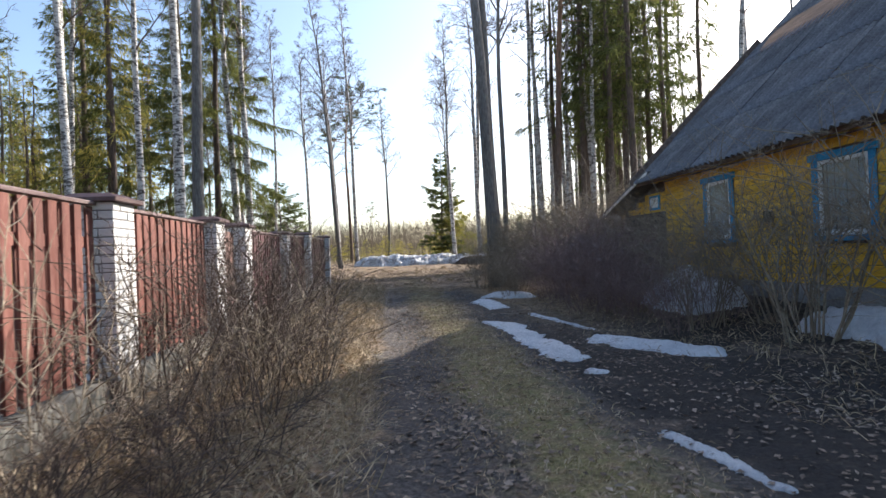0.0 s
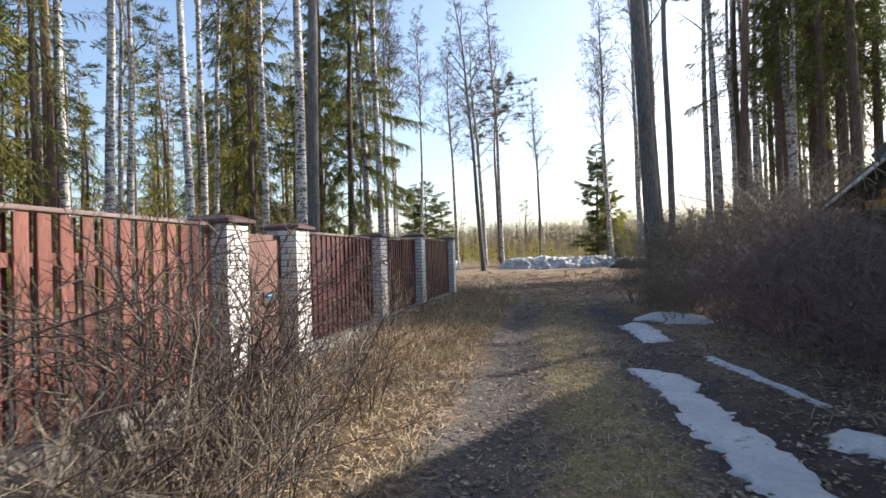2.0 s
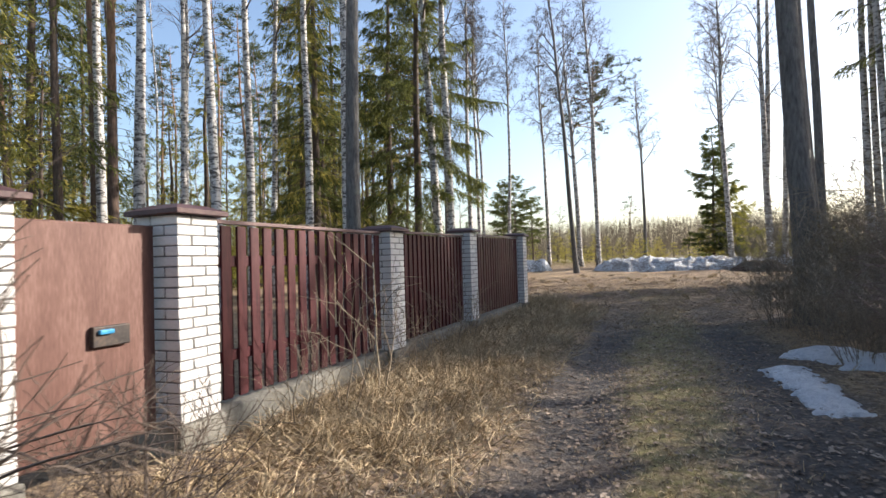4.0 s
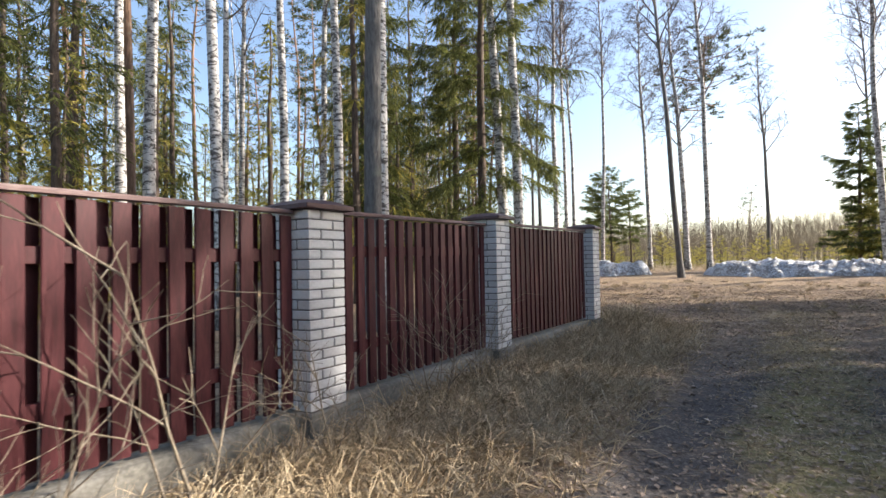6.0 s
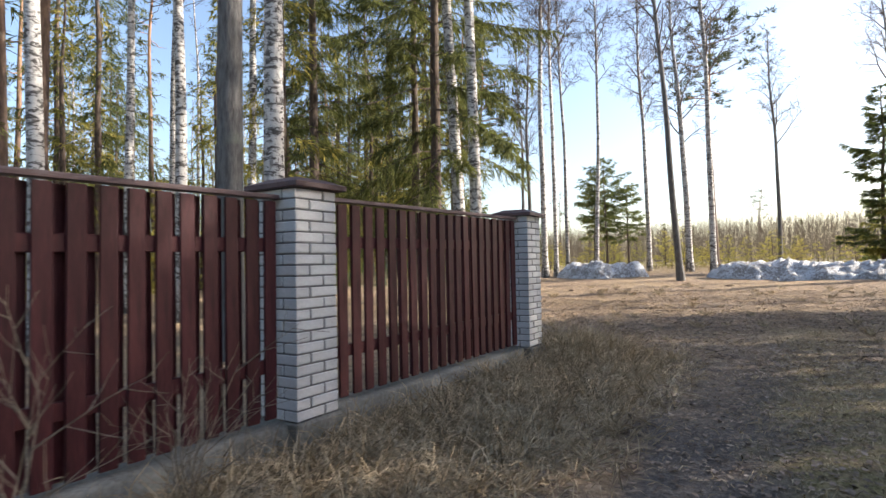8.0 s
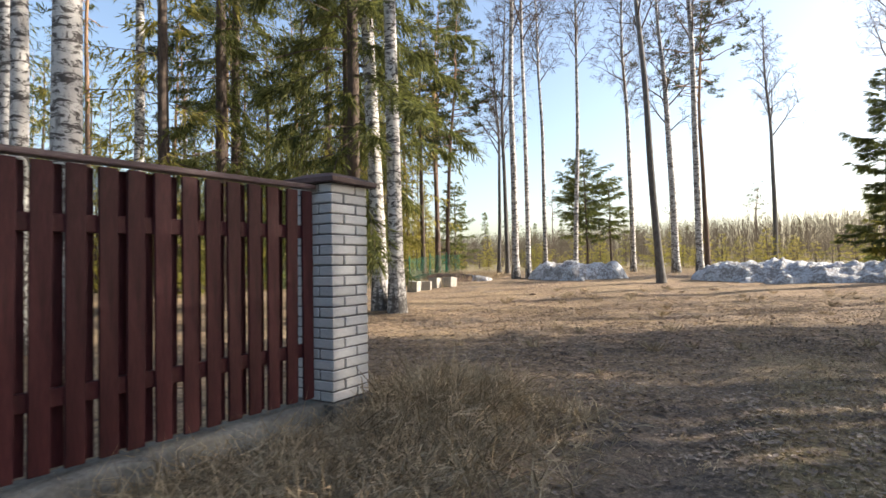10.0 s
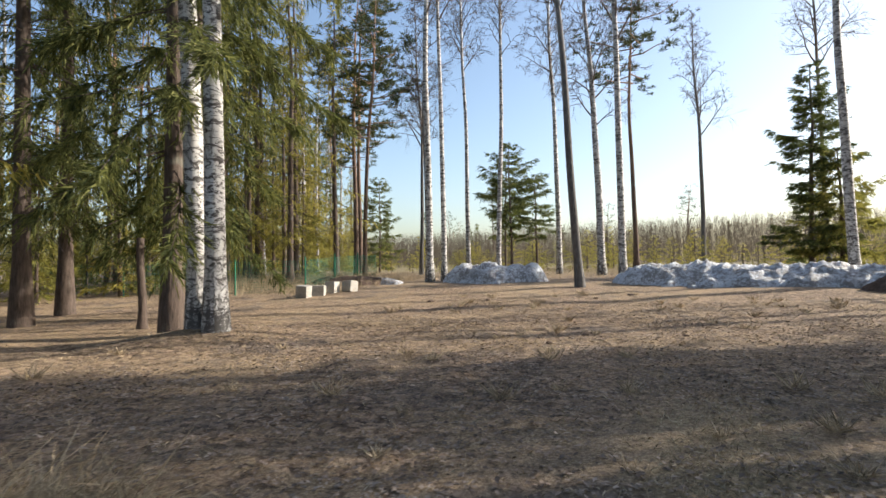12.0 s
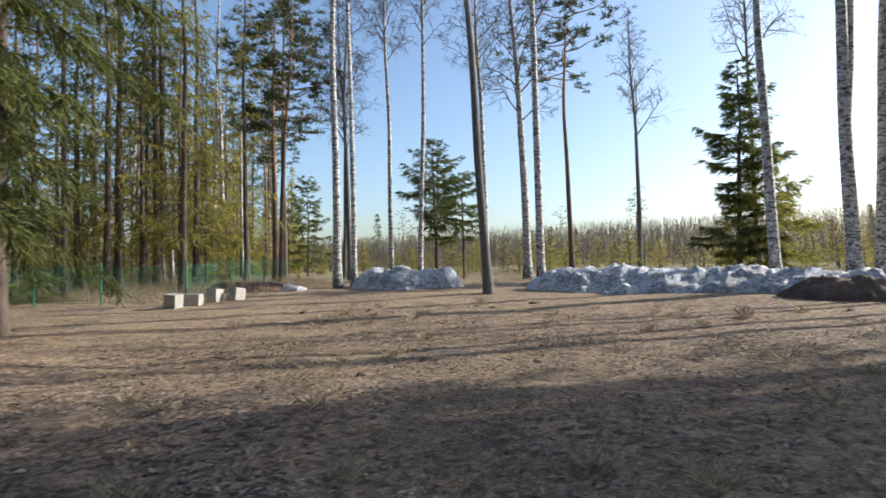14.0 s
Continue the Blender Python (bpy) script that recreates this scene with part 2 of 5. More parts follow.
M_YELLOW = surface("yellow_painted_plank", (0.50, 0.27, 0.032), (0.78, 0.46, 0.052), (0.84, 0.53, 0.10), 2.5, 30, 0.75, 0.4, 0.004, stretch=(5, 0.6, 5), vary=0.22)
M_OLDWOOD = surface("grey_brown_wood", (0.07, 0.055, 0.045), (0.13, 0.10, 0.085), (0.21, 0.17, 0.145), 2.5, 30, 0.85, 0.5, 0.005, stretch=(5, 0.7, 5), vary=0.25)
M_BLUE = surface("blue_painted_trim", (0.02, 0.15, 0.32), (0.035, 0.26, 0.50), (0.09, 0.34, 0.56), 3, 40, 0.55, 0.3, 0.003, vary=0.1)
M_WHITE = surface("chipped_white_paint", (0.46, 0.46, 0.45), (0.68, 0.68, 0.66), (0.78, 0.78, 0.76), 4, 50, 0.6, 0.3, 0.003, vary=0.1)
M_CURTAIN = surface("pale_curtain", (0.38, 0.37, 0.36), (0.52, 0.51, 0.50), (0.62, 0.61, 0.60), 4, 40, 0.9, 0.2, 0.004, stretch=(1, 7, 0.4), vary=0)
M_SLATE = surface("weathered_slate_sheet", (0.085, 0.083, 0.087), (0.15, 0.148, 0.153), (0.25, 0.245, 0.245), 1.6, 26, 0.9, 0.5, 0.006, vary=0.2)
M_STONE = surface("field_stone_plinth", (0.12, 0.115, 0.11), (0.21, 0.20, 0.19), (0.30, 0.29, 0.27), 2, 20, 0.9, 0.6, 0.01, vary=0)
M_GREEN = surface("green_coated_wire", (0.015, 0.10, 0.06), (0.02, 0.17, 0.10), (0.03, 0.22, 0.13), 5, 40, 0.5, 0.1, 0.001, vary=0)
M_EARTH = surface("turned_earth", (0.055, 0.036, 0.026), (0.115, 0.076, 0.056), (0.20, 0.14, 0.105), 2, 22, 0.95, 0.9, 0.05, vary=0)
M_GATE = surface("faded_brown_gate_sheet", (0.085, 0.040, 0.032), (0.13, 0.066, 0.052), (0.19, 0.11, 0.09), 1.6, 24, 0.6, 0.3, 0.004, stretch=(3, 3, 0.6), vary=0.1)
M_DARK = surface("dark_rusty_iron", (0.03, 0.028, 0.027), (0.055, 0.048, 0.045), (0.10, 0.075, 0.06), 5, 40, 0.6, 0.4, 0.003, vary=0.1, metal=0.4)
M_FARWOOD = foliage_mat("far_bare_brush", (0.075, 0.062, 0.047), (0.125, 0.105, 0.080), (0.175, 0.15, 0.115), 0.25)
M_PALE = surface("pale_concrete", (0.24, 0.225, 0.20), (0.38, 0.36, 0.32), (0.50, 0.48, 0.43), 2.4, 35, 0.9, 0.6, 0.01, vary=0.12, world_space=True)

glass, gnt, gb = blank("window_glass", 0.04)
gb.inputs["Base Color"].default_value = (0.75, 0.80, 0.82, 1)
gb.inputs["Transmission Weight"].default_value = 0.85
gb.inputs["Specular IOR Level"].default_value = 0.6
M_GLASS = glass


# ---- mesh tools ----
class Soup:
    """Gathers corners and faces for one mesh."""

    def __init__(self):
        self.v, self.f, self.n = [], [], 0

    def add(self, verts, faces):
        self.v.append(np.asarray(verts, dtype=np.float32).reshape(-1, 3))
        self.f.append(np.asarray(faces, dtype=np.int32) + self.n)
        self.n += len(self.v[-1])

    def tube(self, pts, radii, sides=5):
        pts = np.asarray(pts, dtype=float)
        k = len(pts)
        tang = np.gradient(pts, axis=0)
        tang /= np.linalg.norm(tang, axis=1)[:, None] + 1e-9
        ref = np.array([0.0, 0.0, 1.0]) if abs(tang[0][2]) < 0.8 else np.array([1.0, 0.0, 0.0])
        a = np.cross(tang, ref)
        a /= np.linalg.norm(a, axis=1)[:, None] + 1e-9
        b = np.cross(tang, a)
        ang = np.arange(sides) * 2 * math.pi / sides
        ring = (a[:, None, :] * np.cos(ang)[None, :, None] + b[:, None, :] * np.sin(ang)[None, :, None])
        v = (pts[:, None, :] + ring * np.asarray(radii, dtype=float)[:, None, None]).reshape(-1, 3)
        i = np.arange(k - 1)[:, None] * sides
        j = np.arange(sides)[None, :]
        j2 = (j + 1) % sides
        self.add(v, np.stack([i + j, i + j2, i + sides + j2, i + sides + j], axis=2).reshape(-1, 4))

    def box(self, c, s, m=None, taper=0.0):
        c, s = np.asarray(c, float), np.asarray(s, float) / 2
        sg = np.array([[-1, -1, -1], [1, -1, -1], [1, 1, -1], [-1, 1, -1], [-1, -1, 1], [1, -1, 1], [1, 1, 1], [-1, 1, 1]], float)
        v = sg * s
        v[4:, :2] *= 1 - taper
        v = v + c
        if m is not None:
            v = np.array([m @ Vector(p) for p in v])
        self.add(v, [[3, 2, 1, 0], [4, 5, 6, 7], [0, 1, 5, 4], [1, 2, 6, 5], [2, 3, 7, 6], [3, 0, 4, 7]])

    def blades(self, base, along, side, tip=0.15):
        """Narrow leaf shapes: n bases, n length vectors, n half-width vectors."""
        base, along, side = np.asarray(base, float), np.asarray(along, float), np.asarray(side, float)
        n = len(base)
        v = np.stack([base, base + along * 0.45 + side, base + along, base + along * 0.45 - side], axis=1).reshape(-1, 3)
        self.add(v, (np.arange(n)[:, None] * 4 + np.arange(4)[None, :]))

    def slivers(self, base, along, side):
        """Single tapering needles or twigs: n bases, n length vectors, n half-width vectors."""
        base, along, side = np.asarray(base, float), np.asarray(along, float), np.asarray(side, float)
        v = np.stack([base - side, base + side, base + along], axis=1).reshape(-1, 3)
        self.add(v, (np.arange(len(base))[:, None] * 3 + np.arange(3)[None, :]))

    def mesh(self, name, material, smooth=False):
        me = bpy.data.meshes.new(name)
        v = np.concatenate(self.v)
        quads = [f for f in self.f if f.shape[1] == 4]
        tris = [f for f in self.f if f.shape[1] == 3]
        loops, starts, at = [], [], 0
        for group, k in ((quads, 4), (tris, 3)):
            if group:
                g = np.concatenate(group)
                loops.append(g.reshape(-1))
                starts.append(at + np.arange(len(g)) * k)
                at += len(g) * k
        loops, starts = np.concatenate(loops), np.concatenate(starts)
        me.vertices.add(len(v))
        me.vertices.foreach_set("co", v.reshape(-1))
        me.loops.add(len(loops))
        me.loops.foreach_set("vertex_index", loops.astype(np.int32))
        me.polygons.add(len(starts))
        me.polygons.foreach_set("loop_start", starts.astype(np.int32))
        if smooth:
            me.polygons.foreach_set("use_smooth", np.ones(len(starts), dtype=bool))
        me.materials.append(material)
        me.update(calc_edges=True)
        me.validate()
        return me


def bevel_box(name, s, material, bevel=0.006, segments=1, wobble=0.0):
    """A box mesh with broken edges, centred on its origin."""
    bm = bmesh.new()
    bmesh.ops.create_cube(bm, size=1.0)
    bmesh.ops.scale(bm, vec=s, verts=bm.verts)
    bmesh.ops.bevel(bm, geom=list(bm.edges), offset=bevel, segments=segments, affect="EDGES", profile=0.5)
    if wobble:
        for v in bm.verts:
            v.co += Vector((random.uniform(-wobble, wobble), random.uniform(-wobble, wobble), random.uniform(-wobble, wobble)))
    me = bpy.data.meshes.new(name)
    bm.to_mesh(me)
    bm.free()
    me.materials.append(material)
    return me


def part(name, data, parent, at=(0, 0, 0), turn=(0, 0, 0), label="", scale=None):
    ob = new(name, data)
    ob.parent = parent
    ob.matrix_basis = pose(*at, *turn) @ (Matrix.Diagonal((*scale, 1)) if scale else Matrix.Identity(4))
    return tagged(ob, label) if label else ob


def thing(name, at, label, category, group="", turn=0.0, data=None):
    ob = new(name, data)
    ob.matrix_basis = pose(*at, 0, 0, turn)
    return tagged(ob, label, category, group)


# ---- the lie of the land ----
RISE_Y = (-60, 6, 20, 29, 34, 37, 40, 50, 120, 3000)
RISE_Z = (0.0, 0.0, 0.15, 0.24, 0.38, 0.52, 0.64, 0.80, 1.2, 1.2)


def step(a, b, v):
    k = min(max((v - a) / (b - a), 0.0), 1.0)
    return k * k * (3 - 2 * k)


def ground_z(x, y):
    z = float(np.interp(y, RISE_Y, RISE_Z))
    z += 0.06 * step(-0.7, -2.0, x) * step(26, 20, y)
    z += 0.30 * step(3.4, 6.0, x) * step(20, 14, y)
    z += 0.20 * math.exp(-((x + 6.1) ** 2 + (y - 24.9) ** 2) / 1.6)
    near = step(70, 20, math.hypot(x, y - 12))
    lane = step(26, 18, y) * near
    z -= lane * 0.05 * (math.exp(-((x - 0.22) / 0.3) ** 2) + math.exp(-((x - 1.95) / 0.34) ** 2))
    z += near * 0.05 * (noise.noise(Vector((x * 0.45, y * 0.45, 0))) + 0.5 * noise.noise(Vector((x * 1.7, y * 1.7, 3))))
    z += near * 0.022 * noise.noise(Vector((x * 3.1, y * 4.3, 8))) * step(0.3, 2.2, abs(x - 1.0) + 0.12 * max(y - 14, 0))
    return z


# ---- ground ----
def graded(lo, hi, fine, a, b, mid, far):
    out = list(np.arange(lo, hi, fine))
    for end, sign in ((lo, -1), (hi, 1)):
        p, s = end, fine
        while abs(p) < far:
            lim = a if sign < 0 else b
            inside = p > lim if sign < 0 else p < lim
            s = min(s * 1.25, mid) if inside else s * 1.45
            p += sign * s
            out.append(p)
    return np.array(sorted(out))


gx, gy = graded(-6, 8, 0.16, -30, 30, 0.7, 1500), graded(-3, 36, 0.17, -12, 60, 0.7, 1800)
ground_soup = Soup()
ground_soup.add([(x, y, ground_z(x, y)) for y in gy for x in gx],
                [[j * len(gx) + i, j * len(gx) + i + 1, (j + 1) * len(gx) + i + 1, (j + 1) * len(gx) + i] for j in range(len(gy) - 1) for i in range(len(gx) - 1)])
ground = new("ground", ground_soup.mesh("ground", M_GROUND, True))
tagged(ground, "bare early-spring yard of soil, moss and dead leaves", "ground", kind="structure")


# ---- the fence along the lane ----
COURSE, COURSES, PILLAR_W = 0.0738, 20, 0.385
BRICK_L, BRICK_W, BRICK_H = 0.25, 0.122, 0.063
# front (lane side) x, middle y, and foot of the brickwork for each pillar
PILLARS = [(-2.23, 5.02, 0.32), (-2.22, 7.78, 0.32), (-2.19, 9.20, 0.32), (-2.11, 12.40, 0.325), (-2.04, 15.40, 0.355), (-1.88, 18.87, 0.385)]
brick_full = [bevel_box("brick_%s" % k, (BRICK_L, BRICK_W, BRICK_H), M_BRICK, 0.005, 1, 0.0015) for k in "abc"]
core_mesh = {k: bevel_box("mortar_core", (PILLAR_W - 0.016, PILLAR_W - 0.016, COURSE * k), M_MORTAR, 0.002) for k in (20, 21)}
foot_mesh = bevel_box("pillar_foot", (PILLAR_W + 0.05, PILLAR_W + 0.05, 0.62), M_CONCRETE, 0.015, 2, 0.004)


def cap_mesh():
    bm = bmesh.new()
    bmesh.ops.create_cube(bm, size=1.0)
    bmesh.ops.scale(bm, vec=(0.50, 0.50, 0.035), verts=bm.verts)
    top = [f for f in bm.faces if f.normal.z > 0.9]
    ext = bmesh.ops.extrude_face_region(bm, geom=top)
    tv = [g for g in ext["geom"] if isinstance(g, bmesh.types.BMVert)]
    bmesh.ops.translate(bm, vec=(0, 0, 0.045), verts=tv)
    bmesh.ops.scale(bm, vec=(0.55, 0.55, 1), verts=tv)
    bmesh.ops.bevel(bm, geom=list(bm.edges), offset=0.004, segments=1, affect="EDGES")
    me = bpy.data.meshes.new("pillar_cap")
    bm.to_mesh(me)
    bm.free()
    me.materials.append(M_CAP)
    return me


pillar_cap = cap_mesh()


def brick_pillar(fx, my, foot, courses):
    ob = thing("brick_pillar", (fx - PILLAR_W / 2, my, foot), "square white brick fence pillar with a dark metal cap", "pillar", "pillars of the lane fence")
    part("foot", foot_mesh, ob, (0, 0, -0.313), label="rough grey concrete footing")
    part("mortar_core", core_mesh[courses], ob, (0, 0, COURSE * courses / 2), label="dark grey mortar joints")
    h, w = PILLAR_W / 2, BRICK_W / 2
    for k in range(courses):
        z = COURSE * (k + 0.5)
        flip = 1 if k % 2 else -1
        for q in range(4):
            a = q * 90
            # a stretcher along one side of the ring, its end showing as a header round the corner
            px, py = h - w, flip * (h - BRICK_L / 2)
            ca, sa = round(math.cos(radians(a))), round(math.sin(radians(a)))
            j = random.uniform(-0.002, 0.003)
            part("brick", random.choice(brick_full), ob, ((px + j) * ca - py * sa, (px + j) * sa + py * ca, z),
                 (random.uniform(-0.4, 0.4), 0, a + 90 + random.uniform(-0.5, 0.5)))
    part("cap", pillar_cap, ob, (0, 0, COURSE * courses + 0.018), (random.uniform(-1, 1), random.uniform(-1, 1), random.uniform(-2, 2)), "purple-brown sheet metal cap")
    return ob


for p in PILLARS:
    brick_pillar(*p, 21 if p[1] > 14 else 20)

BOARD_W, PITCH = 0.090, 0.146
board_cache = {}


def board_data(height, old, width):
    key = (round(height, 2), old, random.randrange(3), width)
    if key not in board_cache:
        board_cache[key] = bevel_box("board", (0.022, width, key[0]), M_BOARD_OLD if old else M_BOARD, 0.003, 1, 0.002)
    return board_cache[key]


def fence_panel(x0, y0, z0, x1, y1, z1, height, old, label, width, pitch_y):
    """Boards on both faces of two rails, hit and miss, under a flat top board."""
    run = math.hypot(x1 - x0, y1 - y0)
    turn = -math.degrees(math.atan2(x1 - x0, y1 - y0))
    ob = thing("board_fence", (x0, y0, z0), label, "fence", "bays of the lane fence", turn)
    tilt = math.degrees(math.atan2(z1 - z0, run))
    rail = bevel_box("rail", (0.045, run - 0.03, 0.09), M_BOARD_OLD if old else M_BOARD, 0.004)
    for h in (0.37, height - 0.31):
        part("rail", rail, ob, (0, run / 2, h + (z1 - z0) / 2), (tilt, 0, 0))
    n = int(round((run - width - 0.02) / pitch_y)) + 1
    lead, gap = width / 2 + 0.01, (run - width - 0.02) / (n - 1)
    for k in range(n):
        y = lead + k * gap
        zz = (z1 - z0) * y / run
        part("board", board_data(height - 0.05, old, width), ob, (0.034, y + random.uniform(-0.007, 0.007), 0.03 + (height - 0.05) / 2 + zz), (random.uniform(-0.35, 0.35), random.uniform(-0.3, 0.3), random.uniform(-1.5, 1.5)))
        if k < n - 1:
            part("board", board_data(height - 0.05, old, width), ob, (-0.034, y + gap / 2 + random.uniform(-0.01, 0.01), 0.03 + (height - 0.05) / 2 + zz), (random.uniform(-0.35, 0.35), 0, random.uniform(-1.5, 1.5)))
    part("top_board", bevel_box("top_board", (0.135, run, 0.032), M_RAILTOP, 0.006, 2, 0.002), ob, (0.0, run / 2, height + 0.012 + (z1 - z0) / 2), (tilt, 3.5, 0), "weathered mauve-brown top board")
    return ob


def plinth(x0, y0, z0, x1, y1, z1):
    run = math.hypot(x1 - x0, y1 - y0)
    s = Soup()
    n = 24
    prof = [(-0.13, -0.75), (0.13, -0.75), (0.125, -0.02), (0.11, 0.0), (-0.11, 0.0), (-0.125, -0.02)]
    v = []
    for k in range(n + 1):
        y = run * k / n
        for i, (px, pz) in enumerate(prof):
            wob = 0.012 * noise.noise(Vector((i * 3.1, y * 2.3 + y0, 5)))
            v.append((px + wob, y, pz + (z1 - z0) * k / n + 0.6 * wob))
    m = len(prof)
    s.add(v, [[k * m + i, (k + 1) * m + i, (k + 1) * m + (i + 1) % m, k * m + (i + 1) % m] for k in range(n) for i in range(m)])
    ob = new("fence_plinth", s.mesh("fence_plinth", M_CONCRETE))
    ob.matrix_basis = pose(x0, y0, z0, 0, 0, -math.degrees(math.atan2(x1 - x0, y1 - y0)))
    return tagged(ob, "rough grey concrete plinth under the red fence boards", "plinth", "plinths of the lane fence")


half = PILLAR_W / 2
SPANS = [(None, 0, True), (0, 1, True), (2, 3, False), (3, 4, False), (4, 5, False)]
for a, b, old in SPANS:
    bx, by, bz = PILLARS[b]
    if a is None:
        ax, ay, az = bx - 0.03, -3.5, bz
    else:
        ax, ay, az = PILLARS[a]
        ay += half
    by -= half
    ax, bx = ax - 0.19, bx - 0.19
    fence_panel(ax, ay + 0.02, az + 0.0, bx, by - 0.02, bz, 1.45 + (0.06 if b == 5 else 0.03 if b == 4 else 0.0), old,
                "faded red board fence panel on a concrete plinth" if old else "dark red-brown board fence panel on a concrete plinth",
                *((0.100, 0.168) if b < 4 else (BOARD_W, PITCH)))
    plinth(ax, ay, az - 0.005, bx, by, bz - 0.005)


def gate():
    x, y0, y1 = -2.40, 7.80 + half + 0.03, 9.20 - half - 0.03
    w, h = y1 - y0, 1.42
    ob = thing("gate", (x, y0, 0.30), "closed brown sheet-metal wicket gate between two brick pillars", "gate")
    for k, yy in enumerate((0.02, w - 0.02)):
        part("stile", bevel_box("stile", (0.04, 0.04, h), M_GATE, 0.004), ob, (0, yy, h / 2))
    for zz in (0.02, 0.70, h - 0.02):
        part("crossbar", bevel_box("crossbar", (0.038, w - 0.08, 0.04), M_GATE, 0.004), ob, (0, w / 2, zz))
    part("sheet", bevel_box("sheet", (0.006, w - 0.02, h - 0.02), M_GATE, 0.002), ob, (0.024, w / 2, h / 2), label="faded brown metal sheet")
    lock = part("lock_box", bevel_box("lock_box", (0.04, 0.26, 0.13), M_DARK, 0.008, 2), ob, (0.045, w * 0.62, 0.70), label="dark iron lock box")
    part("handle", bevel_box("handle", (0.03, 0.10, 0.03), M_BLUE, 0.008, 2), lock, (0.03, -0.05, 0.03), label="blue handle")
    return ob


gate()


# ---- the house ----
HX, HY0, HY1, EAVE_X, EAVE_Z, RIDGE_X, RIDGE_Z = 6.0, 2.4, 11.3, 5.5, 2.72, 10.0, 7.17
house = thing("house", (HX, HY0, 0.30), "yellow timber house with blue window trim and steep grey roof", "house")


def hp(x, y, z):
    """A place in the world as the house sees it."""
    return (x - HX, y - HY0, z - 0.30)


core = Soup()
core.box(hp(10.0, (HY0 + HY1) / 2, 1.62), (7.9, HY1 - HY0 - 0.06, 2.2))
gz0 = 2.72
v = [hp(6.06, HY1 - 0.05, gz0), hp(13.94, HY1 - 0.05, gz0), hp(11.3, HY1 - 0.05, 5.9), hp(8.7, HY1 - 0.05, 5.9),
     hp(6.06, HY0 + 0.05, gz0), hp(13.94, HY0 + 0.05, gz0), hp(11.3, HY0 + 0.05, 5.9), hp(8.7, HY0 + 0.05, 5.9)]
core.add(v, [[0, 3, 2, 1], [4, 5, 6, 7], [0, 4, 7, 3], [1, 2, 6, 5], [3, 7, 6, 2], [0, 1, 5, 4]])
wall = part("wall", core.mesh("wall", M_OLDWOOD), house, label="timber core of the walls")
plinth_ob = Soup()
plinth_ob.box(hp(10.0, (HY0 + HY1) / 2, 0.30), (8.0, HY1 - HY0, 0.62))
part("plinth", plinth_ob.mesh("house_plinth", M_STONE), house, label="grey stone plinth")

# windows: y from, y to, z from, z to
WINDOWS = [(6.16, 7.14, 1.24, 2.36), (8.95, 9.80, 1.27, 2.40), (4.0, 4.9, 1.24, 2.36)]
PLANK = 0.142
plank_cache = {}
rows_n = int((2.72 - 0.60) / PLANK)
for r in range(rows_n):
    z0 = 0.60 + r * PLANK
    cuts = [(HY0, HY1)]
    for wy0, wy1, wz0, wz1 in WINDOWS:
        if z0 + PLANK > wz0 and z0 < wz1:
            nxt = []
            for a, b in cuts:
                if wy0 > a and wy1 < b:
                    nxt += [(a, wy0), (wy1, b)]
                else:
                    nxt.append((a, b))
            cuts = nxt
    for a, b in cuts:
        key = round(b - a, 3)
        if key not in plank_cache:
            plank_cache[key] = bevel_box("plank", (0.024, key - 0.004, PLANK - 0.008), M_YELLOW, 0.005)
        part("plank", plank_cache[key], wall, hp(HX + 0.012, (a + b) / 2, z0 + PLANK / 2), (0, random.uniform(1.5, 3.0), 0))


def window(wy0, wy1, wz0, wz1):
    w, h = wy1 - wy0, wz1 - wz0
    ob = part("window", bevel_box("window_recess", (0.03, w, h), M_OLDWOOD, 0.002), house, hp(HX + 0.075, (wy0 + wy1) / 2, (wz0 + wz1) / 2), label="blue-framed window with white sashes")
    for s in (-1, 1):
        part("side_trim", bevel_box("side_trim", (0.03, 0.10, h + 0.06), M_BLUE, 0.005), ob, (-0.105, s * (w / 2 - 0.03), 0), label="blue painted board")
    part("top_trim", bevel_box("top_trim", (0.05, w + 0.14, 0.10), M_BLUE, 0.005), ob, (-0.11, 0, h / 2 + 0.0), label="blue painted board")
    part("sill", bevel_box("sill", (0.09, w + 0.12, 0.07), M_BLUE, 0.006), ob, (-0.125, 0, -h / 2), label="blue painted sill")
    sash = part("sash", bevel_box("sash_head", (0.035, w - 0.16, 0.05), M_WHITE, 0.004), ob, (-0.085, 0, h / 2 - 0.08), label="white sash")
    part("sash_foot", bevel_box("sash_foot", (0.035, w - 0.16, 0.06), M_WHITE, 0.004), sash, (0, 0, -h + 0.15))
    for s in (-1, 1):
        part("sash_side", bevel_box("sash_side", (0.035, 0.055, h - 0.2), M_WHITE, 0.004), sash, (0, s * (w / 2 - 0.105), -h / 2 + 0.085))
    pane = part("pane", bevel_box("pane", (0.005, w - 0.24, h - 0.24), M_GLASS, 0.001), ob, (-0.08, 0, 0), label="window glass")
    pane.visible_shadow = False
    cs = Soup()
    n = 40
    vv = []
    for k in range(n + 1):
        yy = -w / 2 + 0.1 + (w - 0.2) * k / n
        xx = -0.03 + 0.012 * math.sin(k * 1.9) * (0.6 + 0.4 * math.sin(k * 0.7))
        vv += [(xx, yy, -h / 2 + 0.1), (xx, yy, h / 2 - 0.1)]
    cs.add(vv, [[2 * k, 2 * k + 2, 2 * k + 3, 2 * k + 1] for k in range(n)])
    part("curtain", cs.mesh("curtain", M_CURTAIN, True), ob, label="pale gathered curtain")


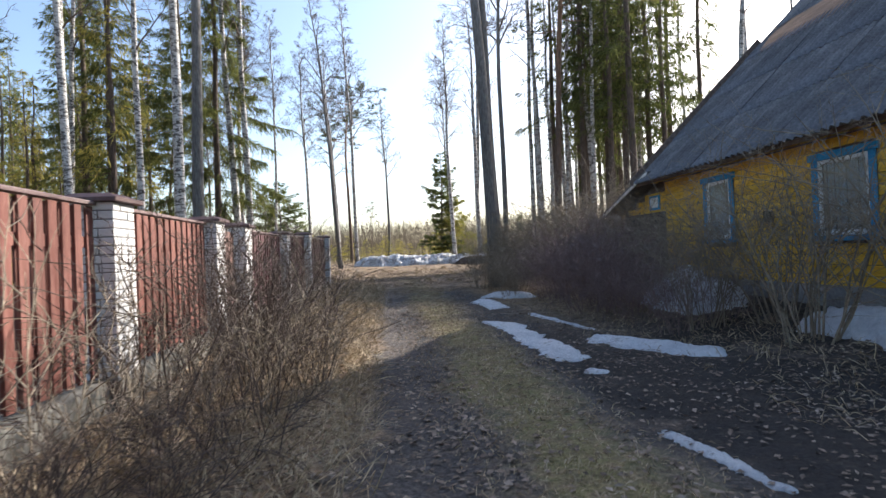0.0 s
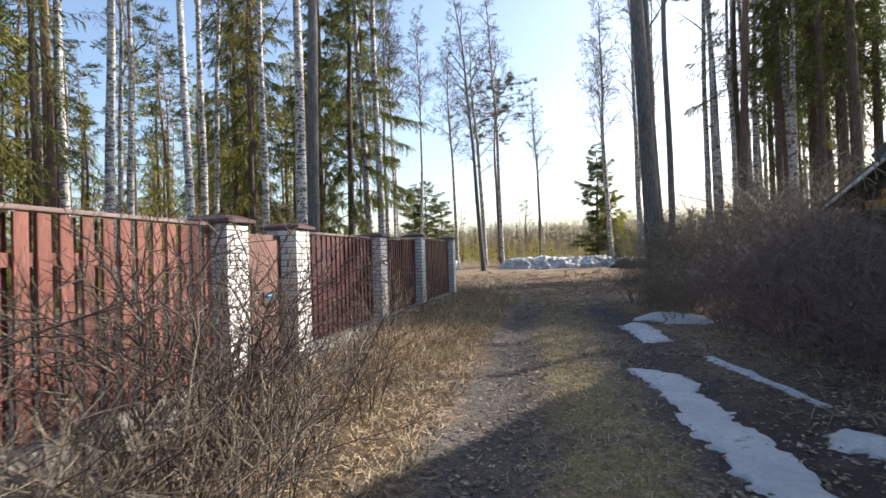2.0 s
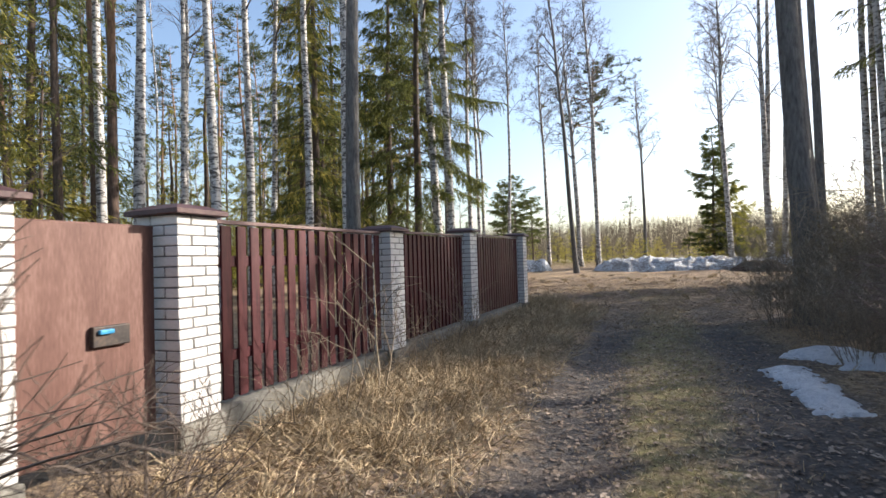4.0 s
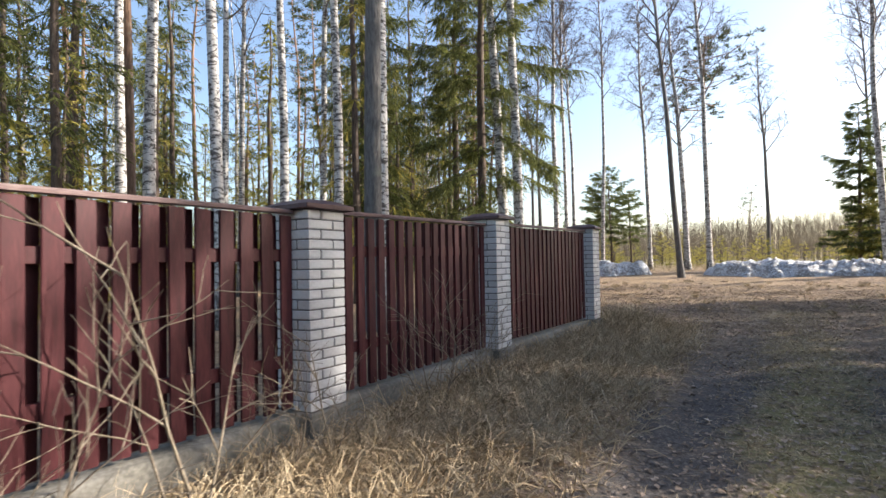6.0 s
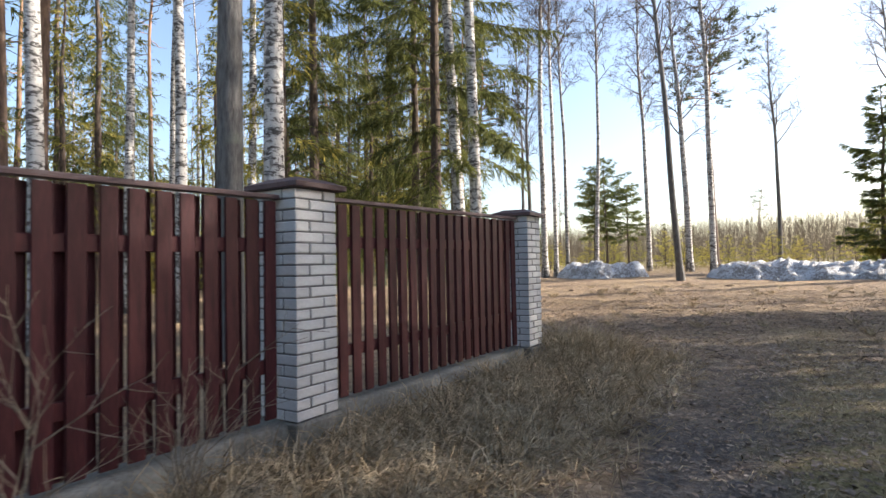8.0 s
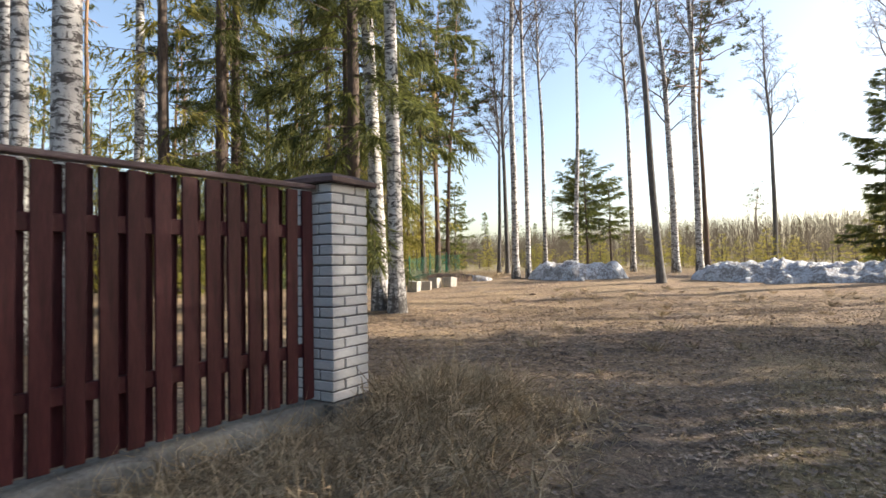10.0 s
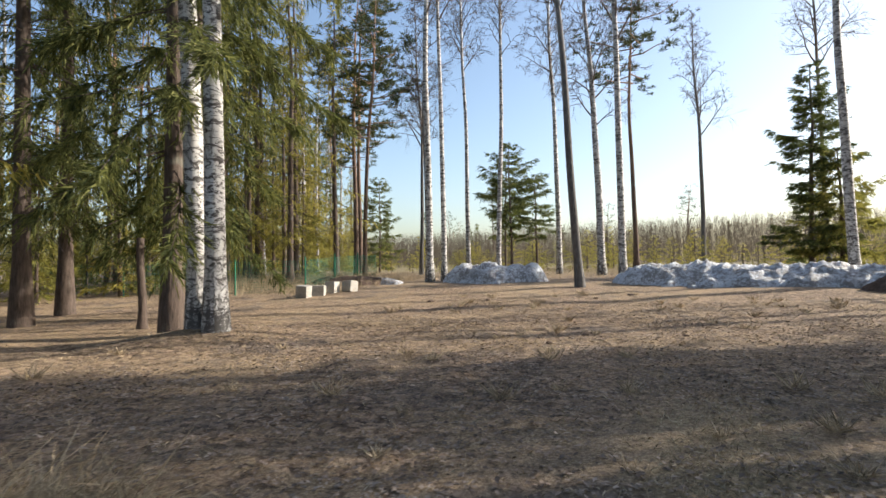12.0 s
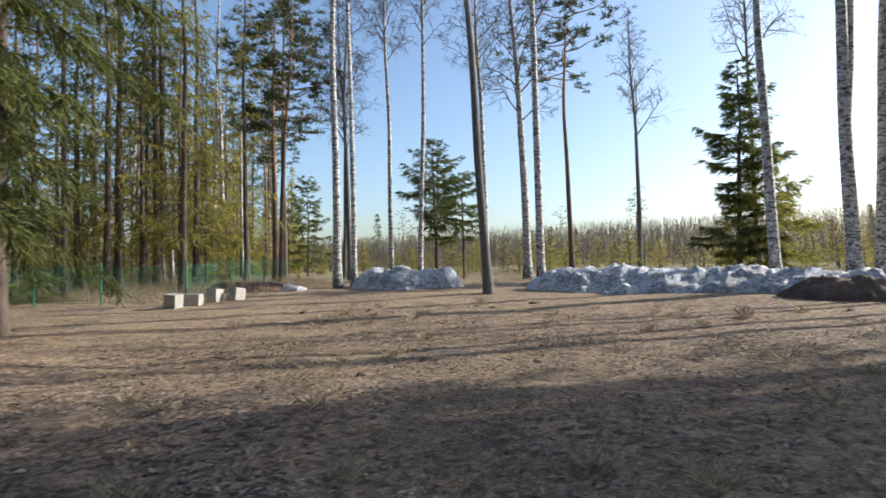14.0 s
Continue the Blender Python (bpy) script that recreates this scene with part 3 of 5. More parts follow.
for w in WINDOWS:
    window(*w)
part("wall_lamp", bevel_box("wall_lamp", (0.12, 0.12, 0.18), M_DARK, 0.02, 2), house, hp(HX - 0.05, 8.05, 1.62), label="small dark wall lamp")

# roof: wavy sheets laid in rows up the lane-side slope
slope = math.hypot(RIDGE_X - EAVE_X, RIDGE_Z - EAVE_Z)
pitch = math.degrees(math.atan2(RIDGE_Z - EAVE_Z, RIDGE_X - EAVE_X))


def sheet_mesh(width, length):
    s = Soup()
    waves, per, rows = int(round(width / 0.15)), 6, 3
    nx = waves * per + 1
    top, v = [], []
    for j in range(rows):
        for i in range(nx):
            y = width * i / (nx - 1)
            v.append((length * j / (rows - 1), y, 0.024 * math.cos(2 * math.pi * i / per) + random.uniform(-0.003, 0.003)))
    v += [(x, y, z - 0.009) for x, y, z in v]
    o = rows * nx
    f = []
    for j in range(rows - 1):
        for i in range(nx - 1):
            q = [j * nx + i, (j + 1) * nx + i, (j + 1) * nx + i + 1, j * nx + i + 1]
            f += [q[::-1], [a + o for a in q]]
    for i in range(nx - 1):
        f.append([i, i + 1, o + i + 1, o + i])
    s.add(v, f)
    return s.mesh("slate_sheet", M_SLATE, True)


SHEET_W, SHEET_L = 1.05, 1.25
sheets = [sheet_mesh(SHEET_W + 0.15, SHEET_L + 0.14) for _ in range(3)]
RY0, RY1 = HY0 - 0.4, 11.85
cols, rows_r = int(round((RY1 - RY0) / SHEET_W)), int(math.ceil(slope / SHEET_L))
roof = part("roof", bevel_box("roof_deck", (slope, RY1 - RY0 - 0.06, 0.05), M_SLATE, 0.004), house,
            hp((EAVE_X + RIDGE_X) / 2 + 0.09, (RY0 + RY1) / 2 - 0.0, (EAVE_Z + RIDGE_Z) / 2 - 0.09), (0, -pitch, 0), "steep roof of grey corrugated slate sheets")
for r in range(rows_r):
    for c in range(cols):
        hip = (RY1 - (RY0 + (c + 1) * SHEET_W)) < 0.76 * (r - 2.9) and r >= 4
        if hip:
            continue
        part("slate_sheet", random.choice(sheets), roof, (-slope / 2 + r * SHEET_L - 0.05 - (0.0 if r else 0.06), -(RY1 - RY0) / 2 + c * SHEET_W, 0.066 + 0.004 * (c % 2)),
             (0, 0.45 + random.uniform(-0.12, 0.12), random.uniform(-0.1, 0.1)))
back = Soup()
back.box((0, 0, 0), (slope, RY1 - RY0 - 0.06, 0.06))
part("roof_back", back.mesh("roof_back", M_SLATE), house, hp(2 * RIDGE_X - (EAVE_X + RIDGE_X) / 2, (RY0 + RY1) / 2, (EAVE_Z + RIDGE_Z) / 2 - 0.02), (0, pitch, 0))
part("verge_board", bevel_box("verge_board", (slope * 0.72, 0.03, 0.16), M_OLDWOOD, 0.004), house,
     hp(EAVE_X + (RIDGE_X - EAVE_X) * 0.36, RY1 + 0.0, EAVE_Z + (RIDGE_Z - EAVE_Z) * 0.36 - 0.10), (0, -pitch, 0), "weathered grey verge board")
part("eave_board", bevel_box("eave_board", (0.03, RY1 - RY0, 0.14), M_OLDWOOD, 0.004), house, hp(EAVE_X + 0.12, (RY0 + RY1) / 2, EAVE_Z - 0.10), label="grey eave board")
part("soffit", bevel_box("soffit", (0.46, RY1 - RY0 - 0.1, 0.02), M_YELLOW, 0.003), house, hp(5.86, (RY0 + RY1) / 2, EAVE_Z - 0.09))

# lean-to at the far gable
lean = Soup()
ly0, ly1 = HY1, 13.3
v = [hp(6.02, ly0, 0.2), hp(10.2, ly0, 0.2), hp(10.2, ly1, 0.2), hp(6.02, ly1, 0.2), hp(6.02, ly0, 2.72), hp(10.2, ly0, 2.72), hp(10.2, ly1, 2.1), hp(6.02, ly1, 2.1)]
lean.add(v, [[3, 2, 1, 0], [4, 5, 6, 7], [0, 1, 5, 4], [1, 2, 6, 5], [2, 3, 7, 6], [3, 0, 4, 7]])
lean_to = part("lean_to", lean.mesh("lean_to", M_OLDWOOD), house, label="low grey board lean-to")
for r in range(13):
    z0 = 0.55 + r * PLANK
    top = ly0 + min((2.68 - z0 - PLANK) / 0.31, 1.98)
    if top > ly0 + 0.3:
        part("plank", bevel_box("plank", (0.024, top - ly0 - 0.01, PLANK - 0.008), M_YELLOW if r > 9 else M_OLDWOOD, 0.005), lean_to, hp(6.005, (ly0 + top) / 2, z0 + PLANK / 2), (0, 2, 0))
part("lean_to_roof", bevel_box("lean_to_roof", (4.9, 2.55, 0.05), M_SLATE, 0.008), house, hp(8.0, 12.45, 2.45), (-17.2, 0, 0), "low sheet roof of the lean-to")
part("lean_to_verge", bevel_box("lean_to_verge", (0.03, 2.55, 0.10), M_WHITE, 0.004), house, hp(5.57, 12.45, 2.42), (-17.2, 0, 0), "pale edge board")
vent = part("small_window", bevel_box("small_window", (0.05, 0.44, 0.32), M_BLUE, 0.005), house, hp(5.985, 11.72, 2.18), label="small pale blue-framed window")
part("pane", bevel_box("pane", (0.01, 0.34, 0.22), M_WHITE, 0.002), vent, (-0.025, 0, 0))


# ---- trees and shrubs ----
R = np.random.RandomState(7)


def stem(s, h, r, lean=(0, 0), bend=0.25, sides=9, n=14, flare=0.6, seed=0):
    """A tapered, slightly crooked trunk; returns its axis."""
    rs = np.random.RandomState(seed)
    t = np.linspace(0, 1, n)
    ph = rs.rand(4) * 6.28
    crook = 0.05 * min(1.0, h / 12)
    bend = bend * min(1.0, h / 9)
    z = -0.25 + (h + 0.25) * t
    x = lean[0] * h * t + bend * (np.sin(2.2 * t * 2 + ph[0]) - np.sin(ph[0])) * t + crook * np.sin(t * 17 + ph[1]) * t
    y = lean[1] * h * t + bend * (np.sin(1.9 * t * 2 + ph[2]) - np.sin(ph[2])) * t + crook * np.sin(t * 15 + ph[3]) * t
    rad = r * (1 - t) ** 0.75 * 0.92 + 0.012 + r * flare * np.exp(-np.maximum(z, 0) / 0.22)
    axis = np.stack([x, y, z], 1)
    s.tube(axis, rad, sides)
    return axis, rad


def along(axis, z):
    return np.array([np.interp(z, axis[:, 2], axis[:, k]) for k in range(3)])


def across(d, rs):
    """Unit vectors square to each row of d."""
    w = np.cross(d, rs.normal(0, 1, d.shape))
    return w / (np.linalg.norm(w, axis=1)[:, None] + 1e-6)


def twigs(s, start, direction, length, radius, depth, rs, droop=0.0, sides=4, kids=4, spread=0.7, fine=0, thin=0.0025):
    """A branch and its side twigs, each a thin tapered tube; with fine, the last ones end in a spray of that many hair-thin shoots."""
    n = 6 if depth > 0 else 4
    d = np.array(direction, float)
    d /= np.linalg.norm(d)
    pts, p = [np.array(start, float)], np.array(start, float)
    for k in range(n - 1):
        d = d + rs.normal(0, 0.09, 3) + np.array([0, 0, -droop])
        d /= np.linalg.norm(d)
        p = p + d * length / (n - 1)
        pts.append(p.copy())
    if depth == 0 and fine:
        q = np.array(pts)
        seg = q[1:] - q[:-1]
        s.slivers(q[:-1], seg * 1.15, across(seg, rs) * thin * 1.5)
        u = rs.uniform(0.1, 2.9, fine)
        i = u.astype(int)
        base = q[i] + seg[i] * (u - i)[:, None]
        out = d + rs.normal(0, 0.55, (fine, 3)) + np.array([0, 0, -2 * droop])
        s.slivers(base, out * length * rs.uniform(0.25, 0.7, (fine, 1)), across(out, rs) * thin)
        return
    rad = radius * (1 - np.linspace(0, 1, n)) ** 0.8 + max(radius * 0.18, 0.0016)
    s.tube(pts, rad, sides if depth > 0 else 3)
    if depth > 0:
        for k in range(kids):
            f = 0.25 + 0.72 * (k + rs.rand()) / kids
            i = min(int(f * (n - 1)), n - 2)
            q = pts[i] + (pts[i + 1] - pts[i]) * (f * (n - 1) - i)
            base = pts[i + 1] - pts[i]
            base /= np.linalg.norm(base)
            side = rs.normal(0, 1, 3)
            side -= base * side.dot(base)
            side /= np.linalg.norm(side) + 1e-6
            twigs(s, q, base * (1 - spread * 0.5) + side * spread, length * (0.62 - 0.25 * f) * rs.uniform(0.7, 1.2), radius * 0.5, depth - 1, rs, droop, 3, max(kids - 1, 2), spread, fine, thin)


def spruce_meshes(h, r, width, low, seed, dense=1.0, needle=M_SPRUCE, lean=(0, 0), open_below=0.0, spray=0.34, each=5, tuft=0.12, hang=1.0, blunt=0.85, dead=0.0):
    """Whorls of sagging boughs; branchlets hang from them, feathered with short needle tufts."""
    rs = np.random.RandomState(seed)
    ts = Soup()
    axis, rad = stem(ts, h, r, lean, 0.10, 7, 12, 0.5, seed)
    ns = Soup()
    z = low
    while z < h - 0.12:
        f = (z - low) / (h - low)
        reach = width * (1 - f) ** blunt * (0.50 + 0.50 * min(1, f * 6 + 0.4))
        if rs.rand() < open_below * (1 - f):
            reach *= rs.uniform(0.3, 0.7)
        k = int(rs.randint(3, 6))
        a0 = rs.rand() * 6.28
        for b in range(k):
            L = max(reach * rs.uniform(0.40, 1.25), 0.10)
            a = a0 + b * 6.28 / k + rs.normal(0, 0.25)
            out = np.array([math.cos(a), math.sin(a), 0])
            sidev = np.array([-out[1], out[0], 0])
            start = along(axis, min(z + rs.uniform(-0.4, 0.4) * min(h / 10, 1), h - 0.05))
            u = np.linspace(0, 1, 5)
            rise = (0.45 * f - 0.12) + rs.normal(0, 0.10)
            sag = rise * u - (0.55 * (1 - f) * u * u) * hang + 0.22 * u ** 4
            pts = start + out * (L * u)[:, None] + sidev * (rs.normal(0, 0.12) * L * u * u)[:, None] + np.stack([u * 0, u * 0, sag * L], 1)
            chord = pts[1:] - pts[:-1]
            thick = (0.004 + 0.009 * L) * (1 - u[:-1] * 0.8)[:, None]
            ts.slivers(pts[:-1], chord * 1.3, np.array([0, 0, 1.0]) * thick)
            ts.slivers(pts[:-1], chord * 1.3, sidev * thick)
            if rs.rand() < dead * (1 - f) ** 2:
                continue
            m = max(3, int(L * 9 * dense))
            uu = rs.uniform(0.16, 1.0, m) ** 0.75
            base = np.stack([np.interp(uu, u, pts[:, q]) for q in range(3)], 1)
            sgn = rs.choice([-1, 1], m)[:, None]
            ln = spray * rs.uniform(0.5, 1.4, m)[:, None] * (0.45 + 0.55 * min(L / 1.2, 1)) * (1.15 - 0.5 * uu)[:, None]
            d = sidev * sgn * rs.uniform(0.2, 1.0, (m, 1)) + out * rs.uniform(0.2, 0.9, (m, 1)) + np.array([0, 0, 1.0]) * (rs.uniform(-1.5, 0.15, (m, 1)) * hang * (1 - 0.6 * f))
            d /= np.linalg.norm(d, axis=1)[:, None]
            t = np.tile((np.arange(each) + 0.3) / each, m)[:, None]
            B, D, LN = np.repeat(base, each, 0), np.repeat(d, each, 0), np.repeat(ln, each, 0)
            q = B + D * LN * t - np.array([0, 0, 0.30]) * LN * t * t * hang
            go = D + across(D, rs) * rs.uniform(0.2, 0.8, (m * each, 1)) + np.array([0, 0, -0.25 * hang])
            go *= tuft * rs.uniform(0.7, 1.5, (m * each, 1))
            ns.slivers(q, go, across(go, rs) * tuft * rs.uniform(0.08, 0.15, (m * each, 1)))
        z += rs.uniform(0.20, 0.46) * (1.25 if h > 10 else 0.75)
    return ts.mesh("trunk", M_SPRUCE_BARK, True), ns.mesh("crown", needle)


def pine_meshes(h, r, width, low, seed, lean=(0, 0), clump=46):
    rs = np.random.RandomState(seed)
    ts, ns = Soup(), Soup()
    axis, rad = stem(ts, h, r, lean, 0.3, 8, 16, 0.4, seed)
    nb = int((h - low) * 3.2)
    for b in range(nb):
        z = low + (h - low) * (b + rs.rand()) / nb
        f = (z - low) / (h - low)
        L = width * (0.35 + 0.75 * math.sin(math.pi * min(f * 0.8 + 0.2, 1))) * rs.uniform(0.5, 1.1)
        a = rs.rand() * 6.28
        out = np.array([math.cos(a), math.sin(a), 0])
        u = np.linspace(0, 1, 5)
        start = along(axis, z)
        pts = start + out * (L * u)[:, None] + np.stack([rs.normal(0, 0.05, 5) * L, rs.normal(0, 0.05, 5) * L, (0.05 * u + 0.35 * u * u - (0.25 * u if f < 0.3 else 0)) * L], 1)
        ts.tube(pts, (0.006 + 0.016 * L) * (1 - 0.8 * u), 4)
        if f < 0.16 and rs.rand() < 0.6:
            continue
        for c in range(max(2, int(L * 3.2))):
            q = pts[-1] * 1.0 if c == 0 else np.array([np.interp(rs.uniform(0.45, 1.0), u, pts[:, k]) for k in range(3)]) + rs.normal(0, 0.16 * L, 3)
            size = rs.uniform(0.22, 0.42)
            d = rs.normal(0, 1, (clump, 3))
            d[:, 2] = np.abs(d[:, 2]) * 0.8 - 0.15
            d /= np.linalg.norm(d, axis=1)[:, None]
            w = np.cross(d, rs.normal(0, 1, (clump, 3)))
            w /= np.linalg.norm(w, axis=1)[:, None] + 1e-6
            ns.slivers(q + d * size * rs.uniform(0.05, 0.7, (clump, 1)), d * size * rs.uniform(0.5, 1.0, (clump, 1)), w * size * 0.085)
    return ts.mesh("trunk", M_PINE_BARK, True), ns.mesh("crown", M_PINE)


def bare_meshes(h, r, low, seed, lean=(0, 0), bark=M_BIRCH, reach=2.4, count=26, depth=2, kids=5, bend=0.3, fork=None, fine=7):
    """A leafless deciduous tree: stem, steep limbs and a haze of fine twigs."""
    rs = np.random.RandomState(seed)
    ts, bs = Soup(), Soup()
    axis, rad = stem(ts, h, r, lean, bend, 10, 18, 0.42, seed)
    if fork:
        z, dx, dy = fork
        p = along(axis, z)
        u = np.linspace(0, 1, 10)
        ts.tube(p + np.stack([dx * u ** 0.6, dy * u ** 0.6, (h - z) * u], 1), r * 0.75 * (1 - u) ** 0.7 + 0.01, 8)
    for b in range(count):
        f = (b + rs.rand()) / count
        z = low + (h - low) * f
        a = b * 2.4 + rs.normal(0, 0.4)
        L = reach * (1.05 - 0.8 * f) * rs.uniform(0.55, 1.15)
        up = rs.uniform(0.8, 2.2)
        rr = np.interp(z, axis[:, 2], rad)
        twigs(bs, along(axis, z), (math.cos(a), math.sin(a), up), L, min(0.010 + 0.010 * L, rr * 0.6), depth, rs, 0.035, 4, kids, 0.75, fine, 0.0045)
    return ts.mesh("trunk", bark, True), bs.mesh("crown", M_TWIG)


def plant(name, meshes, x, y, label, category, group="", turn=0.0, scale=1.0, crown="", lift=0.0):
    ob = thing(name, (x, y, ground_z(x, y) + lift), label, category, group, turn)
    ob.scale = (scale,) * 3
    part("trunk", meshes[0], ob)
    part("crown", meshes[1], ob, label=crown)
    return ob


def bush_stems(seed, stems, h, spread, rad, material, depth=2, kids=5, tight=0.25, arch=0.02, per=1, fine=0):
    """The stems of a shrub, per of them to a mesh."""
    rs = np.random.RandomState(seed)
    out_meshes = []
    for k in range(0, stems, per):
        s = Soup()
        for _ in range(per):
            a = rs.rand() * 6.28
            q = rs.rand() ** 0.7 * tight
            out = rs.uniform(0.15, 1.0) * spread
            twigs(s, (q * math.cos(a), q * math.sin(a), -0.08), (math.cos(a) * out, math.sin(a) * out, 1.0), h * rs.uniform(0.6, 1.1), rad * rs.uniform(0.6, 1.2), depth, rs, arch, 3, kids, 0.65, fine)
        out_meshes.append(s.mesh("stem", material))
    return out_meshes


def shrub(name, stems, x, y, label, group="", turn=0.0, scale=1.0):
    ob = thing(name, (x, y, ground_z(x, y)), label, "shrub", group, turn)
    ob.scale = (scale,) * 3
    for me in stems:
        part("stem", me, ob)
    return ob


# trees that stand singly and can be known again
tall_birch = "tall bare birch with white, black-marked bark"
BIRCHES = [  # x, y, height, radius, lean x, lean y, first limb
    (-6.22, 24.80, 19, 0.175, -0.040, 0.0, 8.0), (-5.75, 24.70, 20, 0.165, -0.015, 0.0, 9.0),
    (-9.71, 39.3, 21, 0.17, 0.0, 0.0, 11.0), (-9.35, 39.9, 20, 0.12, 0.012, 0.0, 11.0), (-10.71, 45.68, 20, 0.13, -0.01, 0, 11), (-8.57, 44.4, 20, 0.13, 0.025, 0, 11),
    (-2.06, 40.4, 20, 0.15, -0.02, 0, 9.0), (-3.76, 45.5, 18, 0.20, -0.02, 0, 7), (-6.2, 47.1, 19, 0.15, 0.0, 0, 9.0), (5.07, 40.3, 18, 0.17, -0.034, 0, 10.0), (-8.0, 19.14, 17, 0.13, 0.01, 0, 8),
    (-8.6, 16.4, 19, 0.13, -0.03, 0, 9), (-13.2, 17.0, 19, 0.15, -0.02, 0, 9), (-11.4, 16.6, 19, 0.16, 0.0, 0, 9), (-14.2, 20.7, 18, 0.13, 0.02, 0, 9), (-10.7, 20.0, 19, 0.14, 0.01, 0, 9),
    (-6.75, 19.15, 20, 0.20, 0.01, 0, 9), (12.6, 32.1, 20, 0.2, 0.0, 0, 10), (-17.5, 24.0, 19, 0.14, 0.02, 0, 9), (-12.4, 23.2, 19, 0.13, 0.03, 0, 9)]
for k, (x, y, h, r, lx, ly, low) in enumerate(BIRCHES):
    plant("birch", bare_meshes(h, r, low, 100 + k, (lx, ly), M_BIRCH, 2.1 if y < 30 else 2.5, 18 if y < 30 else 30, 2, 4 if y < 30 else 6, 0.12 if y < 30 else 0.25, None, 7 if y < 30 else 11), x, y, tall_birch, "tree", "birches", crown="leafless twigs")
plant("birch", bare_meshes(19, 0.20, 8.0, 151, (-0.03, 0), M_BIRCH, 2.2, 20, 2, 4, 0.15, (4.6, 0.55, 0.3)), 6.85, 39.6, "forked bare birch with white bark beside old snow", "tree", "birches", crown="leafless twigs")
plant("birch", bare_meshes(18, 0.16, 8.0, 152, (0.03, 0), M_BIRCH, 2.0, 18, 2, 4, 0.15), 7.5, 39.9, tall_birch, "tree", "birches", crown="leafless twigs")
ASPENS = [(-3.0, 37.3, 19, 0.145, -0.075, 0.0, 9), (0.4, 58.0, 17, 0.17, 0.0, 0, 8.5), (3.45, 17.3, 22, 0.22, -0.02, 0.01, 12), (3.75, 17.9, 21, 0.16, -0.05, 0.02, 12),
          (-5.6, 17.4, 22, 0.19, 0.0, 0, 11), (6.2, 30.0, 20, 0.15, -0.05, 0, 11), (5.3, 24.0, 19, 0.13, 0.02, 0, 10), (-13.0, 45.5, 17, 0.14, 0.0, 0, 7), (-14.3, 47.0, 16, 0.12, 0.02, 0, 7), (6.2, 52.0, 19, 0.12, -0.045, 0, 10)]
for k, (x, y, h, r, lx, ly, low) in enumerate(ASPENS):
    plant("aspen", bare_meshes(h, r, low, 200 + k, (lx, ly), M_ASPEN, 2.6, 26, 2, 6, 0.25, None, 10), x, y, "tall bare grey-barked tree", "tree", "bare grey trees", crown="leafless twigs")
PINES = [(-3.3, 54.7, 17.5, 0.17, 0.0, 10.5, 3.3), (-18.5, 46.5, 18, 0.17, 0.01, 6.5, 2.8), (-20.6, 50.0, 19, 0.17, 0.0, 7, 2.7), (-16.6, 44.6, 16, 0.14, 0.02, 6.5, 2.3), (-15.7, 19.3, 20, 0.2, 0.0, 11, 2.2), (-15.0, 18.2, 21, 0.21, 0.01, 12, 2.2)]
for k, (x, y, h, r, lx, low, wid) in enumerate(PINES):
    plant("pine", pine_meshes(h, r, wid, low, 300 + k, (lx, 0)), x, y, "tall pine with a reddish trunk and high crown", "tree", "pines", crown="grey-green needle clumps")
# the spruces that stand free
plant("spruce", spruce_meshes(9.2, 0.13, 2.2, 1.0, 401, 3.6, M_SPRUCE, open_below=0.3, spray=0.46, each=8, tuft=0.15, hang=0.35, blunt=0.6), 4.87, 47.6, "dark free-standing spruce behind the snow heap", "tree", "spruces", crown="dense dark needles")
plant("spruce", spruce_meshes(5.4, 0.10, 2.1, 0.5, 402, 3.2, M_YOUNG, spray=0.40, tuft=0.17, hang=0.6, blunt=0.6), 5.9, 47.2, "bushy young spruce behind the snow heap", "tree", "spruces", crown="yellow-green needles")
for k, (x, y, h, wid, low) in enumerate(((-8.3, 45.7, 6.9, 1.9, 2.5), (-7.35, 47.0, 5.2, 1.5, 2.0), (-10.9, 52.0, 7.4, 1.5, 2.2), (-20.8, 52.7, 6.8, 1.9, 0.8))):
    plant("spruce", spruce_meshes(h, 0.07, wid, low, 403 + 20 * k, 2.6, M_SPRUCE, open_below=0.5, spray=0.40, tuft=0.17, hang=0.35, blunt=0.45), x, y, "slim young spruce with a bare lower stem" if low > 1 else "young spruce standing free at the edge of the wood", "tree", "spruces", crown="ragged dark tiers of needles")
big = "tall spruce with drooping shaggy boughs"
for k, (x, y, h, r, wid, low, dn) in enumerate([(-7.25, 25.1, 18, 0.17, 3.4, 3.0, 3.8), (-11.6, 25.0, 18, 0.18, 3.0, 2.4, 2.8), (-13.65, 27.0, 19, 0.18, 3.0, 2.8, 2.4), (-9.6, 27.6, 17, 0.16, 2.9, 2.2, 3.0)]):
    plant("spruce", spruce_meshes(h, r, wid, low, 410 + k, dn * 0.95, M_SPRUCE, open_below=0.4, spray=0.48, each=10, tuft=0.12, hang=1.15, dead=0.35), x, y, big, "tree", "spruces", crown="hanging green needle sprays")

